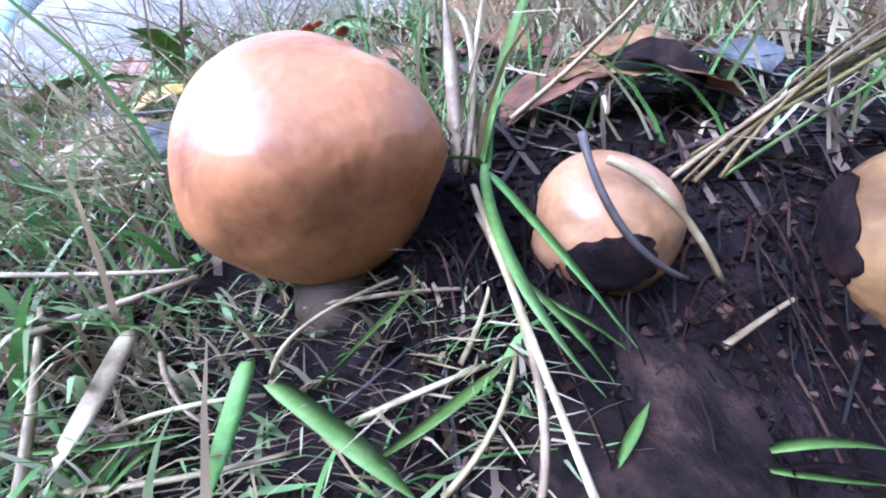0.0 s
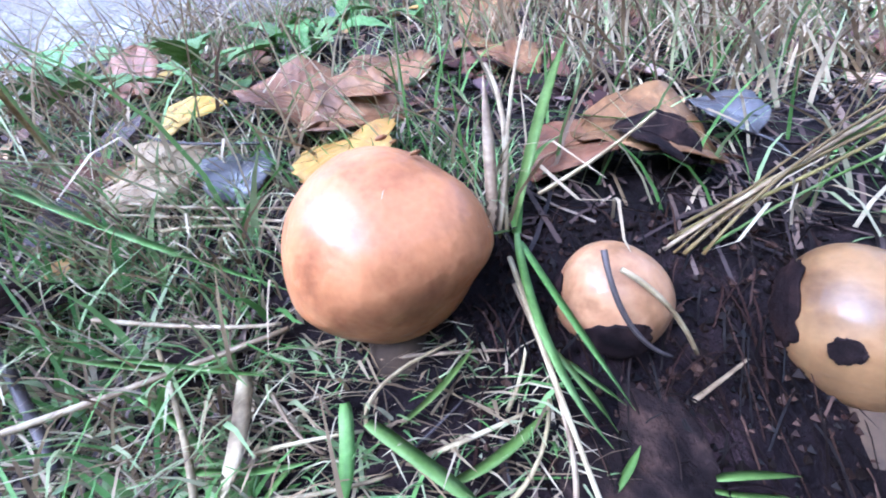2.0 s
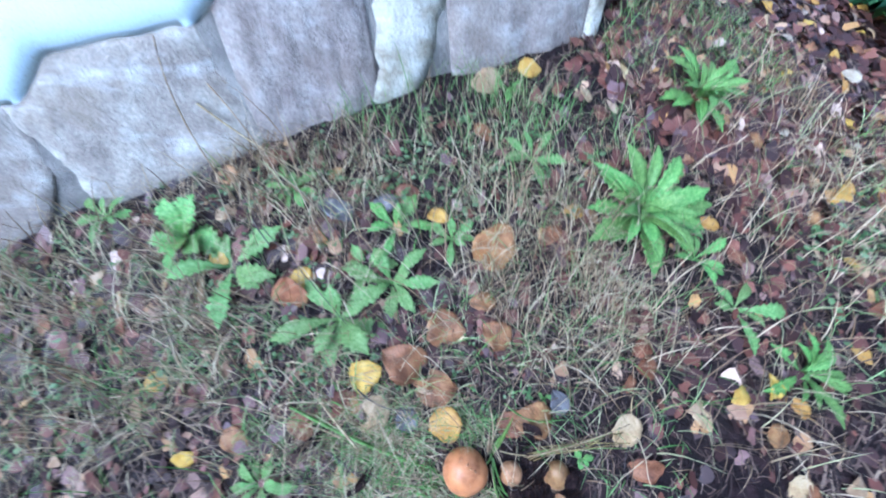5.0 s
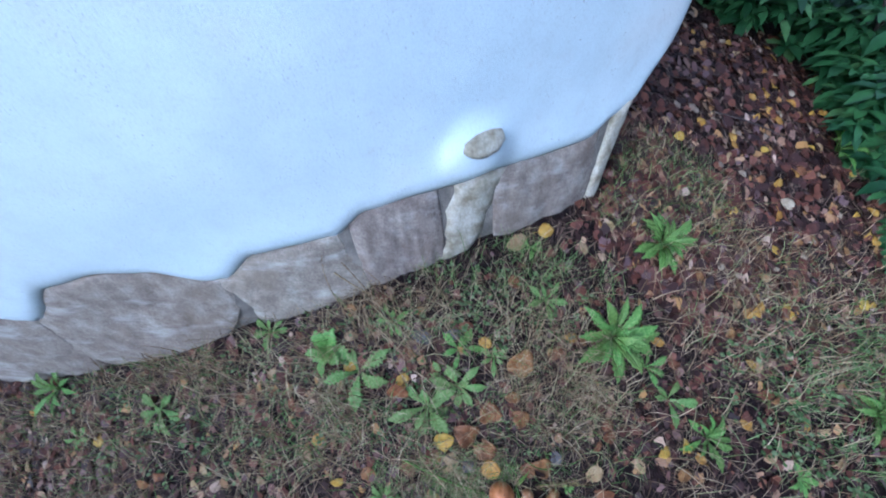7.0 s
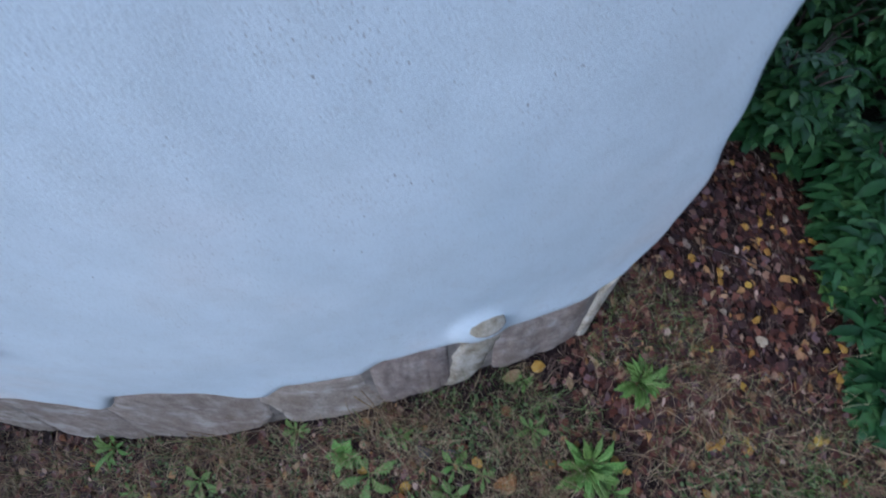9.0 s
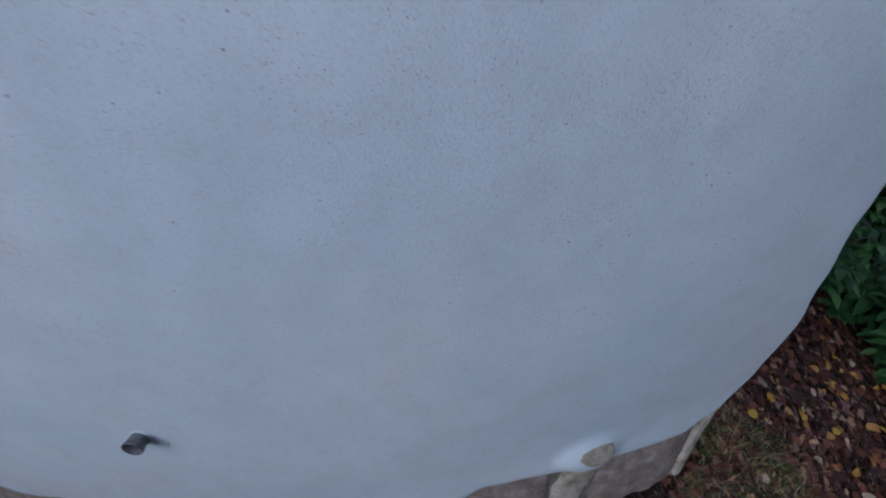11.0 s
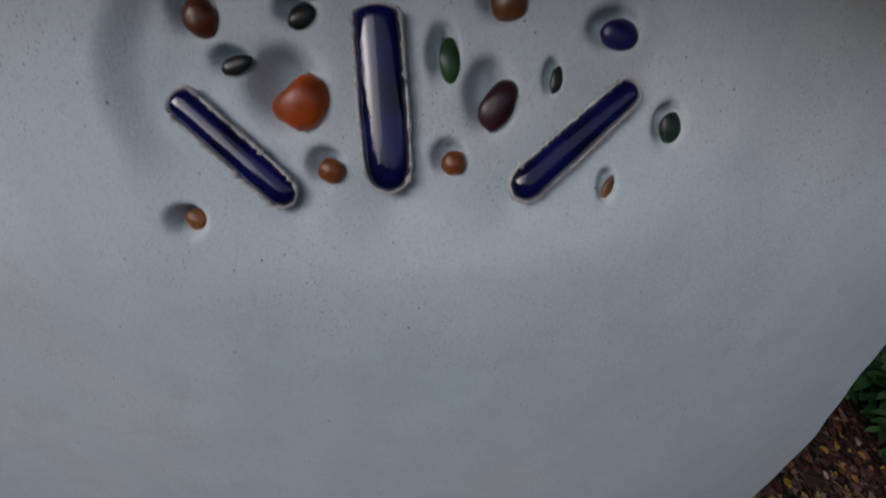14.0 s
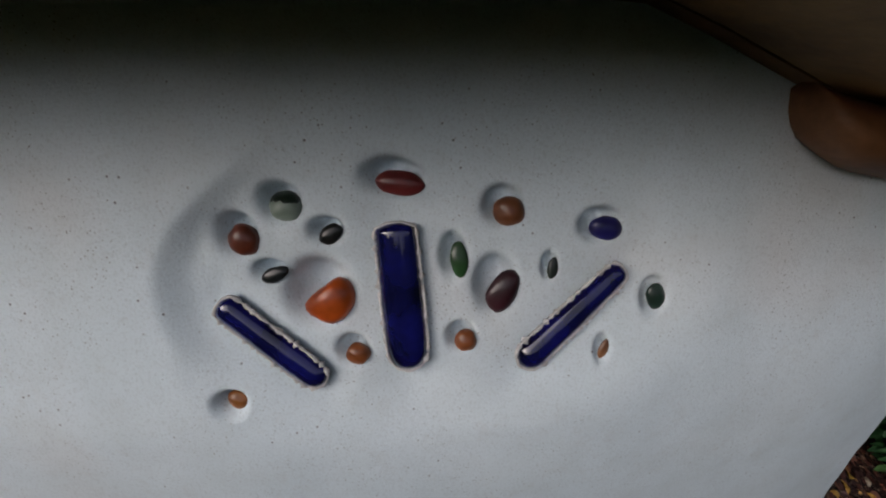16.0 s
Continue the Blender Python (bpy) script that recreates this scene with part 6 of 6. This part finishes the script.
def clods_mesh(seed):
    """Wet crumbs of black soil and fine roots round the small mushrooms."""
    r = np.random.default_rng(seed)
    verts, faces = [], []
    octa = ((1, 0, 0), (-1, 0, 0), (0, 1, 0), (0, -1, 0), (0, 0, 1), (0, 0, -1))
    tris = ((0, 2, 4), (2, 1, 4), (1, 3, 4), (3, 0, 4), (2, 0, 5), (1, 2, 5), (3, 1, 5), (0, 3, 5))
    for _ in range(3600):
        a, d = r.uniform(0, math.tau), math.sqrt(r.uniform(0, 1))
        x, y = 0.335 + 0.095 * d * math.cos(a), -0.345 + 0.060 * d * math.sin(a)
        s, k0 = 0.0005 + 0.0020 * r.uniform(0, 1) ** 3, len(verts)
        z = ground_z(x, y) + s * 0.4
        turn = r.uniform(0, math.tau)
        for p in octa:
            q = [c * s * r.uniform(0.6, 1.3) for c in p]
            verts.append((x + q[0] * math.cos(turn) - q[1] * math.sin(turn), y + q[0] * math.sin(turn) + q[1] * math.cos(turn), z + q[2]))
        faces += [tuple(k0 + i for i in f) for f in tris]
    for _ in range(420):
        a, d = r.uniform(0, math.tau), math.sqrt(r.uniform(0, 1))
        x, y = 0.335 + 0.09 * d * math.cos(a), -0.345 + 0.055 * d * math.sin(a)
        g, L, w, k0 = r.uniform(0, math.tau), r.uniform(0.008, 0.030), r.uniform(0.00018, 0.00045), len(verts)
        bow, up = r.uniform(-0.5, 0.5), r.uniform(0.0, 0.010)
        for i in range(6):
            u = i / 5
            px, py = x + L * (u * math.cos(g) - bow * u * u * math.sin(g)), y + L * (u * math.sin(g) + bow * u * u * math.cos(g))
            pz = ground_z(px, py) + 0.001 + up * 4 * u * (1 - u)
            verts += [(px - w * math.sin(g), py + w * math.cos(g), pz), (px + w * math.sin(g), py - w * math.cos(g), pz + w * 0.6)]
        faces += [(k0 + 2 * i, k0 + 2 * i + 1, k0 + 2 * i + 3, k0 + 2 * i + 2) for i in range(5)]
    return raw_mesh("soil_crumbs", verts, faces, CRUMBS, smooth=False)


tagged(new("soil_crumbs", clods_mesh(14)), "wet black soil crumbs and fine roots", "soil", kind="stuff")


def weeds_mesh(seed):
    """Tiny rounded leaves in sprigs."""
    r = np.random.default_rng(seed)
    verts, faces = [], []
    for count, cx, cy, rx, ry, size in ((45, -0.42, -0.03, 0.42, 0.10, 0.010), (30, -0.14, -0.00, 0.26, 0.10, 0.010), (60, -0.19, -0.20, 0.21, 0.08, 0.008), (60, 0.18, 0.15, 0.34, 0.11, 0.011),
                                        (90, -0.85, -0.27, 0.59, 0.17, 0.011), (50, 0.13, -0.38, 0.10, 0.08, 0.005), (90, 0.09, -0.20, 0.30, 0.12, 0.006), (160, 1.39, 0.08, 0.51, 0.28, 0.014)):
        for _ in range(count):
            a, d = r.uniform(0, math.tau), math.sqrt(r.uniform(0, 1))
            x, y = cx + rx * d * math.cos(a), cy + ry * d * math.sin(a)
            if not clear(x, y):
                continue
            h0 = ground_z(x, y)
            for _ in range(int(r.integers(4, 8))):
                t, s = r.uniform(0, math.tau), size * r.uniform(0.6, 1.3)
                out, h = size * r.uniform(0.3, 1.6), size * r.uniform(0.3, 1.8)
                px, py, pz = x + out * math.cos(t), y + out * math.sin(t), h0 + h
                k0 = len(verts)
                ux, uy, tilt = math.cos(t), math.sin(t), r.uniform(-0.2, 0.5)
                for q, w in ((0.0, 0.1), (0.35, 0.42), (0.7, 0.42), (1.0, 0.08)):
                    for sgn in (-1, 1):
                        verts.append((px + ux * q * s - uy * w * s * sgn, py + uy * q * s + ux * w * s * sgn, pz + q * s * tilt + 0.08 * s * (w > 0.2)))
                faces += [(k0 + 2 * i, k0 + 2 * i + 1, k0 + 2 * i + 3, k0 + 2 * i + 2) for i in range(3)]
    return raw_mesh("small_weeds", verts, faces, MOSS)


tagged(new("small_weeds", weeds_mesh(6)), "sprigs of tiny rounded green leaves", "weeds", kind="stuff")


# ---- evergreen bushes past the wall's corner ----
def bush(x, y, radius, height, seed, label):
    r = np.random.default_rng(seed)
    t = thing("evergreen_bush", pose(x, y, ground_z(x, y)), label, "bush", "bushes past the wall")
    rr = random.Random(seed)
    tips = []
    for k in range(11):
        a, d = rr.uniform(0, math.tau), radius * rr.uniform(0.25, 0.95)
        tip = Vector((d * math.cos(a), d * math.sin(a), height * rr.uniform(0.55, 1.0)))
        bm = bmesh.new()
        tube(bm, bend((0.04 * math.cos(a), 0.04 * math.sin(a), -0.03), (tip.x * 0.35, tip.y * 0.35, tip.z * 0.7), tip, 8), 0.012, 0.004, 6)
        part("stem", bm, TWIG, t)
    verts, faces = [], []
    for _ in range(int(190 * radius * radius / 0.25 + 45)):
        a, d = r.uniform(0, math.tau), math.sqrt(r.uniform(0, 1))
        lump = 0.78 + 0.6 * nz(math.cos(a) * 1.7, math.sin(a) * 1.7, seed)
        cx, cy = radius * d * math.cos(a) * lump, radius * d * math.sin(a) * lump
        cz = height * (1 - 0.6 * d * d) * r.uniform(0.25, 1.0) + 0.06 * nz(cx * 5, cy * 5, seed)
        n = int(r.integers(5, 9))
        t0, L = r.uniform(0, math.tau), r.uniform(0.055, 0.125)
        for i in range(n):
            g = t0 + i * math.tau / n + r.uniform(-0.25, 0.25)
            ux, uy, s = math.cos(g), math.sin(g), L * r.uniform(0.75, 1.15)
            rise, k0 = r.uniform(-0.25, 0.55), len(verts)
            for q, w in ((0.02, 0.03), (0.3, 0.18), (0.65, 0.22), (1.0, 0.015)):
                zz = cz + s * (rise * q - 0.45 * q * q)
                for v in (-1, 0, 1):
                    verts.append((cx + ux * q * s - uy * w * s * v, cy + uy * q * s + ux * w * s * v, zz + 0.25 * w * s * abs(v)))
            for j in range(3):
                for v in range(2):
                    b0 = k0 + 3 * j + v
                    faces.append((b0, b0 + 1, b0 + 4, b0 + 3))
    o = new("crown", raw_mesh("crown", verts, faces, BUSH))
    o.parent = t
    return t


for k, (x, y, rad, h) in enumerate(((1.45, 2.05, 0.45, 0.45), (1.95, 1.70, 0.45, 0.55), (1.85, 1.30, 0.32, 0.38), (1.90, 0.95, 0.28, 0.32), (1.85, 0.62, 0.20, 0.24), (2.30, 1.05, 0.50, 0.60), (1.05, 2.35, 0.45, 0.50),
                                    (2.50, 1.85, 0.60, 0.75), (2.45, 0.45, 0.50, 0.55), (1.75, 2.70, 0.60, 0.75), (3.00, 1.40, 0.60, 0.80), (2.45, 2.80, 0.75, 1.20), (1.60, 3.50, 0.80, 1.30), (0.75, 3.10, 0.70, 1.10))):
    bush(x, y, rad, h, 40 + k, "low evergreen bush with dark green whorled leaves" if h < 0.5 else "dark green evergreen bush with whorled leaves")


# ---- unseen belt of trees, added all round to block the low sky ----
def woodland(seed):
    r = np.random.default_rng(seed)
    verts, faces, n = [], [], 120
    for i in range(n):
        a = i * math.tau / n
        h = 4.4 + 1.2 * nz(math.cos(a) * 3, math.sin(a) * 3, 2) + 0.8 * nz(math.cos(a) * 9, math.sin(a) * 9, 5)
        for k in range(7):
            rad = 9.6 + 0.9 * nz(math.cos(a) * 5, math.sin(a) * 5, k) + 0.25 * k
            verts.append((0.4 + rad * math.cos(a), rad * math.sin(a) - 0.4, (h + 1.8) * k / 6 - 1.8))
    faces += [(i * 7 + k, ((i + 1) % n) * 7 + k, ((i + 1) % n) * 7 + k + 1, i * 7 + k + 1) for i in range(n) for k in range(6)]
    for _ in range(9000):
        a, z = r.uniform(0, math.tau), r.uniform(0.0, 1.08)
        h = 4.4 + 1.2 * nz(math.cos(a) * 3, math.sin(a) * 3, 2) + 0.8 * nz(math.cos(a) * 9, math.sin(a) * 9, 5)
        rad, s = 9.1 + r.uniform(-0.5, 0.6), r.uniform(0.08, 0.24)
        c = Vector((0.4 + rad * math.cos(a), rad * math.sin(a) - 0.4, h * z))
        u = Vector(r.normal(size=3)).normalized()
        v = u.cross(Vector(r.normal(size=3))).normalized()
        k0 = len(verts)
        verts += [tuple(c + (u * x + v * y * 0.5) * s) for x, y in ((-1, 0), (-0.2, -1), (1, 0), (-0.2, 1))]
        faces.append((k0, k0 + 1, k0 + 2, k0 + 3))
    return raw_mesh("sky_blocking_trees", verts, faces, WOODLAND, smooth=False)


tagged(new("sky_blocking_trees", woodland(8)), "unseen dark belt of trees added round the garden to block the low sky", "trees", kind="stuff")
